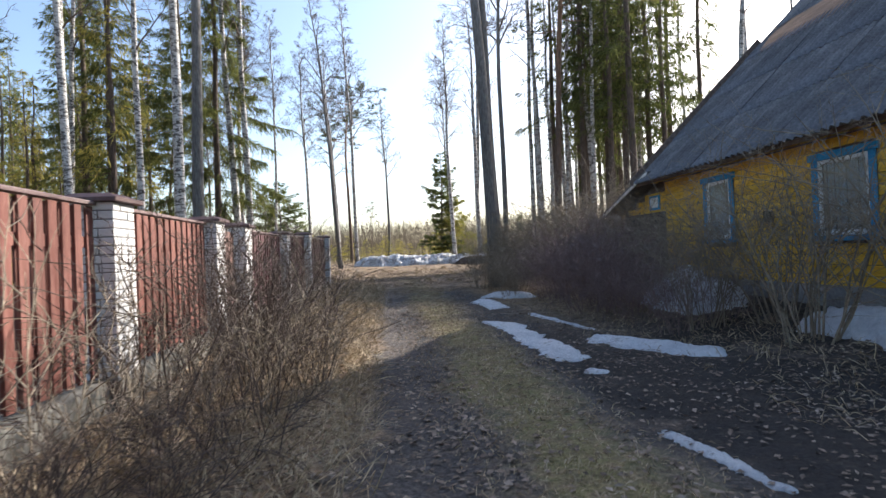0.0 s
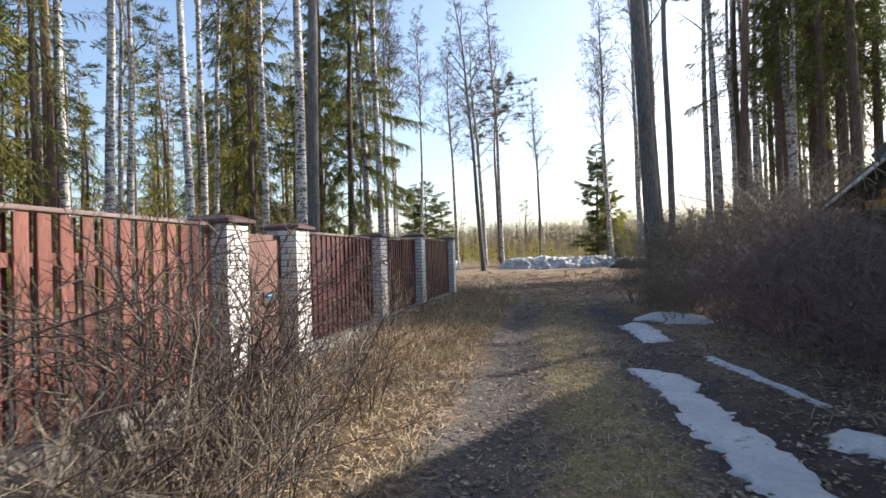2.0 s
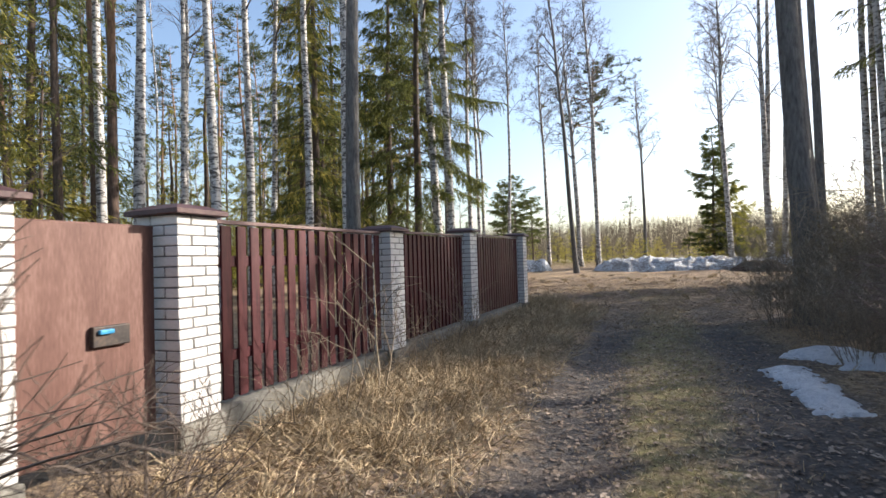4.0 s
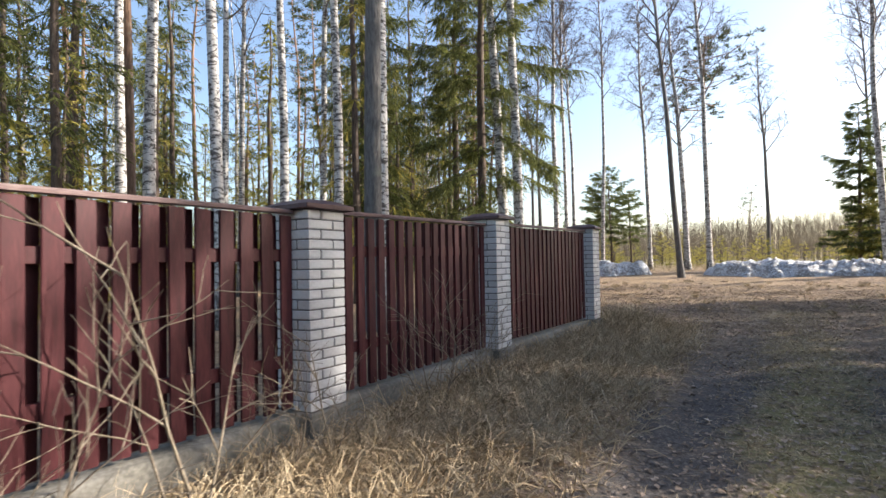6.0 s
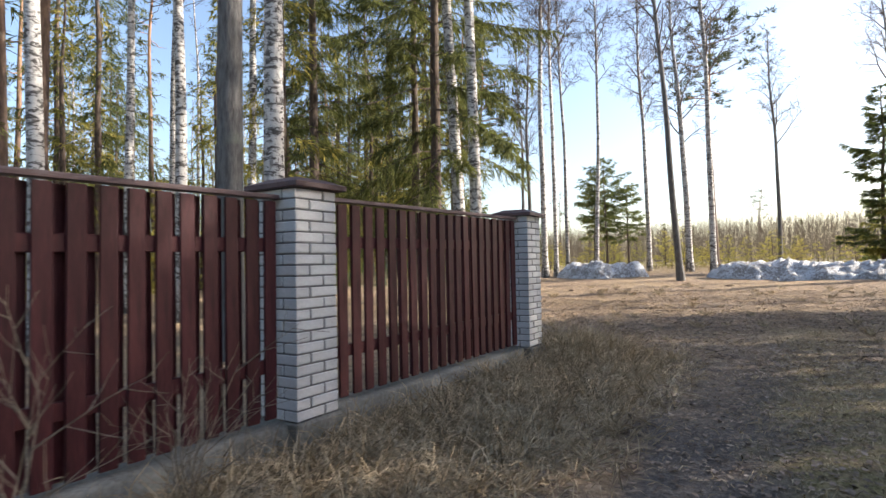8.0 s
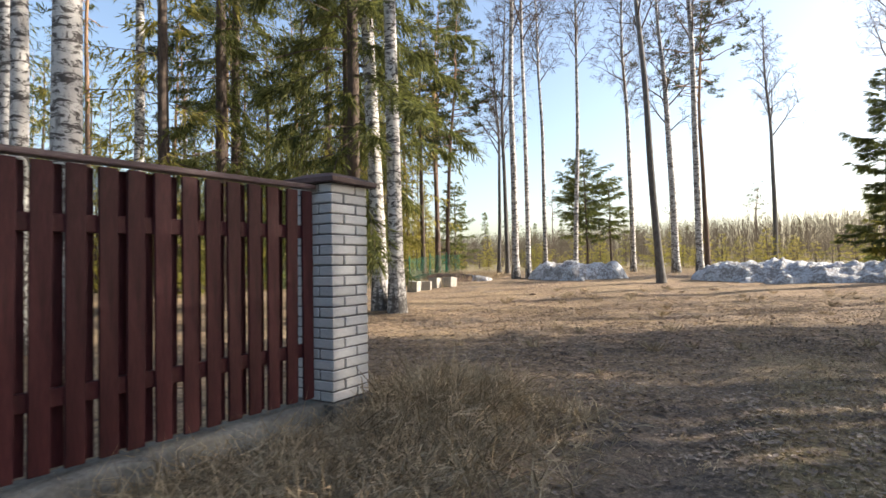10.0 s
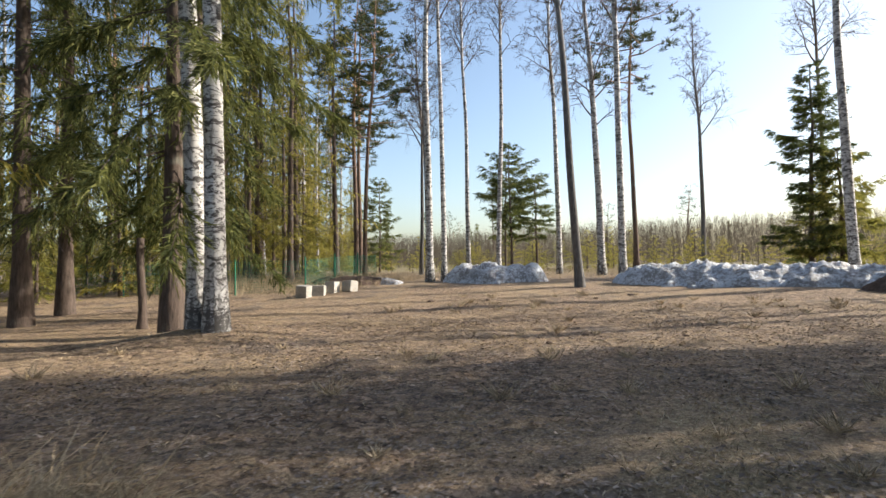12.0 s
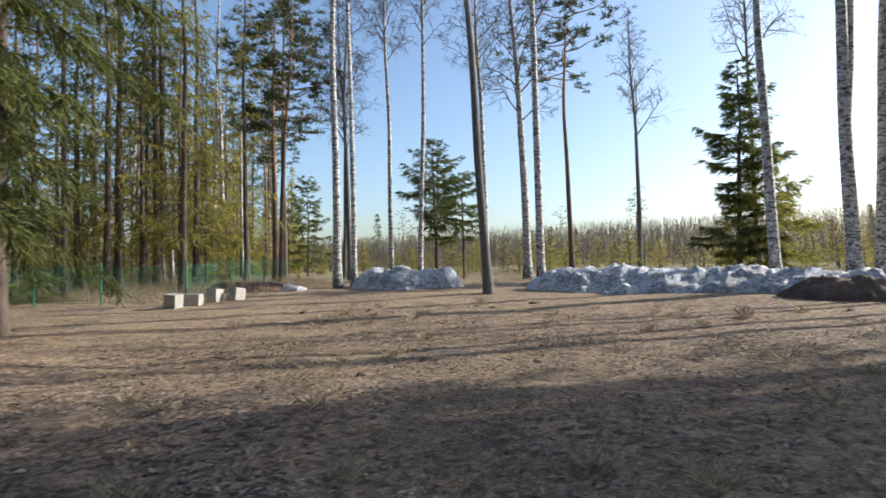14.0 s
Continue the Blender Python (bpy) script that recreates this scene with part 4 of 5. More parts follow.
# woods either side, from a few grown models
wood_spruce = [spruce_meshes(h, 0.15, wid, low, 430 + k, 0.95, nd, open_below=0.5, spray=0.45, each=4, tuft=0.20, dead=0.45) for k, (h, wid, low, nd) in enumerate([(17, 2.3, 4.0, M_SPRUCE), (15, 2.2, 2.2, M_YOUNG), (19, 2.3, 6.0, M_SPRUCE), (12, 2.1, 1.0, M_YOUNG)])]
wood_pine = [pine_meshes(h, 0.15, 1.9, low, 440 + k, (0.01 * k, 0), 26) for k, (h, low) in enumerate([(18, 9.5), (20, 12.0)])]
wood_birch = [bare_meshes(h, 0.12, low, 450 + k, (0.02 * k - 0.02, 0), M_BIRCH, 1.8, 11, 2, 3, 0.25) for k, (h, low) in enumerate([(18, 8), (20, 10), (16, 7)])]
small_spruce = [spruce_meshes(h, 0.04, wid, 0.08, 460 + k, 1.6, M_YOUNG, spray=0.22, each=3, tuft=0.13, hang=0.3) for k, (h, wid) in enumerate([(1.9, 0.95), (2.7, 1.2), (1.3, 0.75)])]
rs = np.random.RandomState(21)
taken = [(b[0], b[1]) for b in BIRCHES + ASPENS + PINES]


def free(x, y, gap):
    if any((x - a) ** 2 + (y - b) ** 2 < gap * gap for a, b in taken):
        return False
    taken.append((x, y))
    return True


def west_wood(x, y):
    edge = -9.5 if y < 24 else -15.0 - max(y - 36, 0) * 0.62
    return x < edge


def east_wood(x, y):
    """Dense north of the house; further round to the east only scattered trees."""
    return 7.6 < x < 0.50 * y - 0.4 and 16.8 < y - 0.75 * x < 24.0


count = 0
while count < 150:
    x, y = rs.uniform(-48, -9), rs.uniform(4, 80)
    if west_wood(x, y) and free(x, y, 1.5):
        count += 1
        u, sc, tn = rs.rand(), rs.uniform(0.8, 1.15), rs.rand() * 360
        if u < 0.58:
            plant("spruce", wood_spruce[rs.randint(4)], x, y, "forest spruce among birches and pines", "tree", "trees of the wood", tn, sc)
        elif u < 0.74:
            plant("pine", wood_pine[rs.randint(2)], x, y, "forest pine with a bare reddish stem", "tree", "trees of the wood", tn, sc)
        else:
            plant("birch", wood_birch[rs.randint(3)], x, y, "slender bare forest birch", "tree", "trees of the wood", tn, sc)
high_spruce = [spruce_meshes(h, 0.16, wid, low, 480 + k, 1.5, M_SPRUCE, open_below=0.3, spray=0.45, each=4, tuft=0.17, dead=0.2) for k, (h, wid, low) in enumerate([(20, 2.1, 7.5), (18, 2.0, 6.5)])]
count = 0
while count < 25:
    x, y = rs.uniform(7.5, 20), rs.uniform(18, 40)
    if east_wood(x, y) and free(x, y, 1.3):
        count += 1
        u, sc, tn = rs.rand(), rs.uniform(0.9, 1.2), rs.rand() * 360
        if u < 0.55:
            plant("spruce", high_spruce[rs.randint(2)] if y < 33 else wood_spruce[0 if rs.rand() < 0.5 else 2], x, y, "tall dark forest spruce behind the house", "tree", "trees of the wood", tn, sc)
        elif u < 0.68:
            plant("pine", wood_pine[rs.randint(2)], x, y, "forest pine with a bare reddish stem", "tree", "trees of the wood", tn, sc)
        else:
            plant("birch", wood_birch[rs.randint(3)], x, y, "slender bare forest birch", "tree", "trees of the wood", tn, sc)
# Birches added, some hidden by the roof, to stripe lane and yard with shade
for x, y, k in ((14.0, 39.0, 1), (18.0, 42.0, 0), (15.5, 42.5, 2), (12.0, 38.4, 0), (19.0, 45.5, 1), (13.5, 19.5, 0), (17.0, 24.0, 1), (20.5, 22.0, 2), (16.0, 29.5, 0), (23.0, 29.0, 1), (19.5, 33.5, 1), (28.0, 27.0, 0)):
    plant("birch", wood_birch[k], x, y, "slender bare birch added beyond the house for broken shade", "tree", "trees of the wood", 47.0 * x, 1.1)
wood_young = [spruce_meshes(h, 0.07, wid, 0.3, 465 + k, 1.0, M_YOUNG, spray=0.38, each=4, tuft=0.18, hang=0.5) for k, (h, wid) in enumerate([(6.5, 1.7), (5.0, 1.5), (8.5, 1.8)])]
count = 0
while count < 76:
    x, y = rs.uniform(-44, -10), rs.uniform(6, 75)
    if west_wood(x + 1.5, y) and x < -12.5 - max(0, 20 - y) * 0.3 and free(x, y, 1.2):
        count += 1
        plant("young_spruce", wood_young[rs.randint(3)], x, y, "young yellow-green spruce under the tall trees", "tree", "undergrowth", rs.rand() * 360, rs.uniform(0.7, 1.2))
for k in range(44):
    y = rs.uniform(37, 66)
    x = -15.0 - (y - 36) * 0.62 - rs.uniform(-1.0, 8.0) + 1.0
    if free(x, y, 1.1):
        if k % 4 == 0:
            plant("spruce", wood_spruce[1 if k % 8 else 3], x, y, "forest spruce at the edge of the wood", "tree", "trees of the wood", rs.rand() * 360, rs.uniform(0.7, 1.0))
        else:
            plant("young_spruce", wood_young[rs.randint(3)], x, y, "young yellow-green spruce at the edge of the wood", "tree", "undergrowth", rs.rand() * 360, rs.uniform(0.55, 1.1))
for k, (x, y) in enumerate(((-15.6, 37.4), (-17.2, 39.6), (-18.8, 36.6), (-16.9, 42.4), (-20.2, 40.4), (-22.0, 37.6))):
    plant("spruce", wood_spruce[1 + 2 * (k % 3 == 2)], x, y, "yellow-green forest spruce behind the wire fence", "tree", "trees of the wood", 71.0 * k, 1.0 + 0.05 * (k % 3))
# From the fourth on, added to this wood to shade fence, pillars and yard
for k, (x, y) in enumerate(((9.4, 25.2), (9.0, 28.0), (11.6, 27.4), (9.7, 22.7), (12.3, 24.4), (14.6, 26.6), (11.0, 24.0), (13.4, 26.6), (10.0, 21.2), (12.5, 23.3), (15.8, 26.0), (12.4, 33.9), (14.2, 35.0), (16.4, 37.6))):
    plant("spruce", high_spruce[k % 2], x, y, "shaggy forest spruce at the edge of the eastern wood", "tree", "trees of the wood", 97.0 * k, 0.95 + 0.06 * (k % 3))
# young spruces over the field edge
count = 0
while count < 130:
    x, y = rs.uniform(-34, 22), rs.uniform(46, 76)
    if not west_wood(x + 4, y) and free(x, y, 1.2):
        count += 1
        plant("young_spruce", small_spruce[rs.randint(3)], x, y, "small yellow-green self-sown spruce in the field", "tree", "young spruces", rs.rand() * 360, rs.uniform(0.5, 1.15) * (0.8 + 0.6 * max(y - 52, 0) / 24))


# ---- far brush and skyline ----
def far_brush():
    rs = np.random.RandomState(31)
    s = Soup()
    n = 26000
    x, y = rs.uniform(-150, 150, n), 70 + rs.rand(n) ** 0.8 * 87
    h = rs.uniform(5.0, 7.4, n) * np.interp(y, [70, 157], [0.50, 1.42]) * np.interp(x, [-60, 40], [0.85, 1.15])
    base = np.stack([x, y, np.interp(y, RISE_Y, RISE_Z) - 0.1], 1)
    up = np.stack([rs.normal(0, 0.06, n) * h, rs.normal(0, 0.06, n) * h, h], 1)
    s.slivers(base, up, np.stack([rs.uniform(0.007, 0.016, n), rs.normal(0, 0.015, n), np.zeros(n)], 1))
    m = 250000
    i = rs.randint(0, n, m)
    f = rs.uniform(0.12, 0.95, (m, 1))
    L = h[i][:, None] * rs.uniform(0.08, 0.24, (m, 1))
    d = np.stack([rs.normal(0, 0.34, m), rs.normal(0, 0.3, m), np.ones(m)], 1)
    s.slivers(base[i] + up[i] * f, d * L, np.stack([rs.uniform(0.007, 0.017, m), np.zeros(m), np.zeros(m)], 1))
    ob = new("far_brush", s.mesh("far_brush", M_FARWOOD))
    return tagged(ob, "far belt of bare grey-brown young trees", "woods", kind="stuff")


far_brush()
far_model = [pine_meshes(12, 0.12, 1.5, 7.0, 470, (0, 0), 12), spruce_meshes(9, 0.1, 1.3, 1.5, 471, 0.4, M_SPRUCE, spray=0.5, each=3, tuft=0.3)]
rs = np.random.RandomState(41)
for k in range(26):
    x, y = rs.uniform(-75, 75), rs.uniform(105, 165)
    plant("pine" if k % 2 else "spruce", far_model[1 - k % 2], x, y, "lone far tree above the brush", "tree", "far trees", rs.rand() * 360, rs.uniform(0.7, 1.3))


# ---- shrubs ----
hedge = [bush_stems(500 + k, 24, 1.55, 0.8, 0.006, M_TWIG_RED, 2, 4, 0.45, 0.03, 2, 4) for k in range(3)]
lilac = [bush_stems(510 + k, 20, 2.2, 0.55, 0.012, M_TWIG_PALE, 2, 5, 0.32, 0.0, 2, 2) for k in range(2)]
pale = [bush_stems(520 + k, 30, 1.8, 0.6, 0.008, M_TWIG_PALE, 2, 5, 0.35, 0.02, 2, 5) for k in range(2)]
roadside = [bush_stems(530 + k, 15, 0.95, 0.8, 0.005, M_TWIG if k == 1 else M_TWIG_PALE, 2, 5, 0.3, 0.02) for k in range(3)]
rs = np.random.RandomState(51)
y = 7.6
while y < 13.8:
    for x in (4.0, 4.55) if y < 10.8 else (3.9, 4.5, 5.1):
        shrub("hedge_bush", hedge[rs.randint(3)], x + rs.normal(0, 0.15), y + rs.normal(0, 0.15), "dense leafless purple-brown bush in a hedge by the lane", "hedge bushes", rs.rand() * 360, rs.uniform(0.9, 1.15) * (0.62 + 0.42 * step(7.6, 11.0, y) - 0.32 * step(11.5, 13.5, y)))
    y += 0.72
for x, y, sc in ((4.6, 5.6, 1.1), (5.0, 6.6, 1.0), (4.3, 7.2, 0.8), (5.1, 4.4, 1.1), (5.2, 8.4, 0.75), (5.2, 10.0, 0.75), (5.3, 12.1, 1.0), (5.0, 13.2, 1.1), (4.8, 14.2, 1.1)):
    shrub("lilac_bush", lilac[rs.randint(2)], x, y, "tall leafless shrub before the yellow house wall", "house shrubs", rs.rand() * 360, sc)
for x, y, sc in ((3.1, 13.6, 0.55), (3.5, 14.6, 0.7), (3.2, 15.6, 0.8), (3.9, 16.2, 1.1), (4.6, 15.2, 1.0), (4.2, 17.8, 1.3), (5.2, 17.0, 1.5), (5.6, 14.6, 1.5), (4.7, 19.0, 0.7), (3.0, 16.8, 0.9), (4.8, 13.8, 0.8), (5.4, 15.8, 1.5), (5.2, 18.4, 1.0)):
    shrub("thicket_bush", pale[rs.randint(2)], x, y, "straggling pale leafless bush at the lane's edge", "thicket", rs.rand() * 360, sc)
tallstem = [bush_stems(540 + k, 8, 1.6, 0.55, 0.009, M_TWIG, 2, 5, 0.22, 0.0) for k in range(2)]
for x, y, sc in ((-1.0, 4.4, 0.75), (-0.75, 5.3, 0.8), (-1.25, 5.4, 1.0), (-1.55, 6.4, 1.05), (-1.0, 6.7, 0.8), (-1.6, 4.0, 0.9), (-0.9, 7.6, 0.6), (-1.45, 5.9, 0.95), (-1.75, 6.8, 1.0), (-1.3, 6.1, 0.85), (-1.8, 5.7, 0.9)):
    shrub("sapling_clump", tallstem[rs.randint(2)], x, y, "clump of thin dark leafless saplings beside the fence", "roadside saplings", rs.rand() * 360, sc)
whip = bush_stems(545, 5, 1.35, 0.6, 0.010, M_TWIG_PALE, 2, 5, 0.12, 0.01)
lone = bush_stems(546, 3, 1.45, 0.35, 0.008, M_TWIG_PALE, 2, 4, 0.05, 0.0)
for x, y, sc in ((-1.70, 11.0, 1.1), (-1.72, 12.0, 0.7), (-1.78, 14.2, 0.6), (-1.6, 10.2, 0.8)):
    shrub("whip_sapling", lone, x, y, "thin pale leafless whip standing before the fence", "fence whips", rs.rand() * 360, sc)
for x, y, sc in ((-1.85, 3.1, 1.0), (-1.75, 3.6, 0.85), (-1.85, 9.9, 0.6), (-1.75, 11.6, 0.55), (-1.8, 13.4, 0.75), (-1.7, 14.3, 0.5)):
    shrub("pale_sapling", whip, x, y, "pale bare sapling in front of the fence boards", "pale saplings", rs.rand() * 360, sc)
for x, y, sc in ((-1.15, 2.6, 0.75), (-0.95, 3.5, 0.85), (-1.25, 4.5, 0.95), (-0.85, 4.9, 1.05), (-1.3, 5.6, 1.0), (-0.95, 6.0, 0.9), (-1.5, 6.6, 0.9), (-1.2, 7.3, 0.8), (-1.7, 3.2, 0.8), (-1.6, 2.2, 0.8), (-1.75, 8.3, 0.75)):
    shrub("roadside_bush", roadside[rs.randint(3)], x, y, "low leafless brown bush beside the fence", "roadside bushes", rs.rand() * 360, sc)


# ---- snow ----
def heap(name, spine, height, seed, material, label, category, cell=0.07, rough=0.3):
    """A lump or patch with a ragged outline; spine: x, y, half width."""
    xs = [p[0] for p in spine]
    ys = [p[1] for p in spine]
    ws = [p[2] for p in spine]
    pad = max(ws) * 1.5
    gxs, gys = np.arange(min(xs) - pad, max(xs) + pad, cell), np.arange(min(ys) - pad, max(ys) + pad, cell)
    idx, v, f = {}, [], []

    def level(x, y):
        best = -1.0
        for (ax, ay, aw), (bx, by, bw) in zip(spine[:-1], spine[1:]):
            dx, dy = bx - ax, by - ay
            t = min(max(((x - ax) * dx + (y - ay) * dy) / (dx * dx + dy * dy + 1e-9), 0), 1)
            w = aw + (bw - aw) * t
            d = math.hypot(x - ax - dx * t, y - ay - dy * t) / w
            best = max(best, 1 - d)
        q = Vector((x / max(ws), y / max(ws), seed))
        best += rough * noise.noise(q * 1.6) + 0.5 * rough * noise.noise(q * 4.0)
        return best
    grid = [[level(x, y) for x in gxs] for y in gys]

    def vid(i, j):
        if (i, j) not in idx:
            b = grid[j][i]
            x, y = gxs[i], gys[j]
            hh = height * (max(b, 0) ** 0.55) * (1 + 0.22 * noise.noise(Vector((x * 0.9, y * 0.9, seed))) + 0.13 * noise.noise(Vector((x * 3, y * 3, seed))) + 0.20 * noise.noise(Vector((x * 7, y * 7, seed)))) if b > 0 else -0.04
            idx[i, j] = len(v)
            v.append((x - xs[0], y - ys[0], ground_z(x, y) + hh - ground_z(xs[0], ys[0])))
        return idx[i, j]
    for j in range(len(gys) - 1):
        for i in range(len(gxs) - 1):
            if max(grid[j][i], grid[j][i + 1], grid[j + 1][i], grid[j + 1][i + 1]) > 0:
                f.append([vid(i, j), vid(i + 1, j), vid(i + 1, j + 1), vid(i, j + 1)])
    s = Soup()
    s.add(v, f)
    return thing(name, (xs[0], ys[0], ground_z(xs[0], ys[0])), label, category, "snow" if "snow" in name else "", 0, s.mesh(name, material, True))


lane_snow = "thin icy patch of old snow in the wheel rut"
heap("snow_patch", [(1.82, 9.45, 0.20), (1.98, 9.2, 0.25), (1.98, 8.2, 0.20), (2.03, 7.2, 0.24), (2.10, 6.25, 0.20)], 0.05, 1, M_SNOW, lane_snow, "snow", 0.04, 0.5)
heap("snow_patch", [(2.08, 5.55, 0.10), (2.14, 5.45, 0.08)], 0.03, 2, M_SNOW, lane_snow, "snow", 0.03)
heap("snow_patch", [(2.85, 7.15, 0.22), (3.25, 6.5, 0.36), (3.5, 5.9, 0.26)], 0.09, 3, M_SNOW, "patch of old snow beside the dark hedge", "snow", 0.045, 0.5)
heap("snow_patch", [(1.88, 3.62, 0.07), (1.97, 3.1, 0.075), (2.0, 2.65, 0.05)], 0.025, 4, M_SNOW, lane_snow, "snow", 0.022, 0.5)
heap("snow_patch", [(2.25, 13.3, 0.22), (2.35, 11.6, 0.20)], 0.06, 5, M_SNOW, lane_snow, "snow", 0.045, 0.5)
heap("snow_patch", [(2.9, 14.3, 0.45), (3.3, 13.6, 0.40)], 0.12, 6, M_SNOW, "patch of old snow beside the dark hedge", "snow", 0.06, 0.45)
heap("snow_patch", [(2.70, 10.2, 0.08), (2.95, 8.9, 0.09), (3.05, 8.1, 0.06)], 0.03, 7, M_SNOW, lane_snow, "snow", 0.03, 0.5)
heap("snow_bank", [(5.1, 9.5, 0.45), (5.1, 8.3, 0.5)], 0.48, 8, M_SNOW, "bank of old snow against the house wall", "snow", 0.06, 0.35)
heap("snow_bank", [(5.1, 5.9, 0.35), (5.2, 5.0, 0.4), (5.3, 4.2, 0.4)], 0.25, 9, M_SNOW, "bank of old snow against the house wall", "snow", 0.06, 0.35)
heap("snow_mound", [(-1.2, 38.9, 0.9), (1.2, 38.8, 1.5), (3.4, 38.6, 1.2), (5.8, 38.2, 1.0), (8.0, 37.6, 0.9)], 0.62, 10, M_DIRTSNOW, "long ploughed heap of old dirty snow at the yard's edge", "snow", 0.085, 0.4)
heap("snow_mound", [(-8.4, 40.0, 0.9), (-6.9, 39.8, 1.3), (-5.6, 39.8, 0.7)], 0.75, 11, M_DIRTSNOW, "ploughed mound of dirty snow between birches", "snow", 0.10, 0.45)
heap("snow_patch", [(-12.6, 38.2, 0.5), (-11.0, 38.2, 0.5)], 0.25, 12, M_DIRTSNOW, "low remnant of snow near the concrete blocks", "snow", 0.08, 0.4)
heap("earth_mound", [(5.2, 36.7, 0.6), (6.2, 36.5, 0.75)], 0.5, 13, M_EARTH, "dark heap of turned earth and turf by the snow", "earth heap", 0.08, 0.4)
heap("earth_mound", [(-13.6, 37.4, 0.7), (-11.6, 38.0, 0.6)], 0.35, 14, M_EARTH, "low dark soil heap behind the concrete blocks", "earth heap", 0.09, 0.4)


# ---- yard things ----
block_mesh = [bevel_box("concrete_block", (0.46, 0.42, 0.52), M_PALE, 0.02, 2, 0.008), bevel_box("concrete_block", (0.56, 0.42, 0.46), M_PALE, 0.02, 2, 0.008)]
for k, (x, y, tn) in enumerate(((-10.91, 32.76, 10), (-10.85, 33.39, 25), (-11.10, 34.49, 5), (-10.71, 34.99, -12))):
    ob = thing("concrete_block", (x, y, ground_z(x, y) + 0.16), "pale rough concrete block lying on the ground", "concrete block", "concrete blocks", tn, block_mesh[k % 2])
    ob.rotation_euler = (radians(3 - 4 * k), radians(5 - 3 * k), radians(tn))
    ob.scale = (0.85, 0.85, 0.85)


def stub(x, y, h, r):
    s = Soup()
    zz = np.linspace(-0.1, h, 9)
    ax = np.stack([0.02 * np.sin(zz * 3), 0.015 * np.cos(zz * 2.3), zz], 1)
    s.tube(ax, r * (1.0 - 0.12 * zz / h) + 0.05 * np.exp(-np.maximum(zz, 0) / 0.12), 11)
    s.add([ax[-1] + (0.01, 0, 0.012)] + [ax[-1] + (r * 0.87 * math.cos(a), r * 0.87 * math.sin(a), 0) for a in np.arange(9) * 2 * math.pi / 9], [[0, k, k % 9 + 1] for k in range(1, 10)])
    return thing("tree_stub", (x, y, ground_z(x, y)), "bare broken-off stem standing in the yard", "tree stump", "", 0, s.mesh("tree_stub", M_SPRUCE_BARK, True))


stub(-8.9, 25.7, 1.75, 0.078)

# green wire fence at the back of the yard
POSTS = [(-24.0, 31.2), (-21.5, 31.6), (-19.0, 32.1), (-16.6, 32.5), (-14.2, 33.0), (-12.4, 34.6), (-13.2, 37.4), (-14.0, 40.2), (-14.8, 43.0)]
for (ax, ay), (bx, by) in zip(POSTS[:-1], POSTS[1:]):
    run = math.hypot(bx - ax, by - ay)
    z0, z1 = ground_z(ax, ay), ground_z(bx, by)
    ob = thing("wire_fence", (ax, ay, z0), "green wire mesh fence on thin green posts", "wire fence", "green fence bays", math.degrees(math.atan2(by - ay, bx - ax)))
    post = Soup()
    post.tube([(0, 0, -0.1), (0, 0, 0.8), (0, 0, 1.32)], [0.028, 0.028, 0.026], 8)
    part("post", post.mesh("post", M_GREEN), ob)
    net = Soup()
    dz = z1 - z0
    for k in range(int(run / 0.08)):
        u = k * 0.08
        net.box((u, 0, 0.62 + dz * u / run), (0.005, 0.005, 1.14))
    for h in np.arange(0.07, 1.2, 0.09):
        net.add([(0, -0.003, h), (run, -0.003, h + dz), (run, -0.003, h + dz + 0.006), (0, -0.003, h + 0.006)], [[0, 1, 2, 3]])
    tagged(part("mesh_panel", net.mesh("mesh_panel", M_GREEN), ob), kind="stuff")


# ---- grass and leaves on the ground ----
def straw_patch(name, n, xr, yr, hgt, seed, label, keep, material=M_STRAW, bentness=0.8, clump=0.25):
    rs = np.random.RandomState(seed)
    cx, cy = rs.uniform(*xr, n // 12), rs.uniform(*yr, n // 12)
    i = rs.randint(0, len(cx), n)
    x, y = cx[i] + rs.normal(0, clump, n), cy[i] + rs.normal(0, clump, n)
    ok = np.array([keep(a, b) for a, b in zip(x, y)])
    x, y = x[ok], y[ok]
    n = len(x)
    z = np.array([ground_z(a, b) for a, b in zip(x, y)])
    base = np.stack([x, y, z - 0.01], 1)
    L = hgt * rs.uniform(0.4, 1.3, n)[:, None]
    d = np.stack([rs.normal(0, bentness, n), rs.normal(0, bentness, n), rs.uniform(0.15, 1.0, n)], 1)
    d /= np.linalg.norm(d, axis=1)[:, None]
    sd = np.cross(d, rs.normal(0, 1, (n, 3)))
    sd /= np.linalg.norm(sd, axis=1)[:, None] + 1e-6
    s = Soup()
    mid = base + d * L * 0.55
    d2 = d + np.stack([rs.normal(0, 0.4, n), rs.normal(0, 0.4, n), rs.uniform(-1.0, -0.1, n)], 1)
    w = sd * rs.uniform(0.0016, 0.0042, n)[:, None]
    tipv = mid + d2 / np.linalg.norm(d2, axis=1)[:, None] * L * 0.5
    tipv[:, 2] = np.maximum(tipv[:, 2], z + 0.004)
    v = np.stack([base - w, base + w, mid + w, mid - w, tipv], 1).reshape(-1, 3)
    o = np.arange(n)[:, None] * 5
    s.add(v, o + np.array([[0, 1, 2, 3]]))
    s.f.append(np.asarray(o + np.array([[3, 2, 4]]), dtype=np.int32) + (s.n - len(v)))
    ob = new(name, s.mesh(name, material))
    return tagged(ob, label, "grass", kind="stuff")


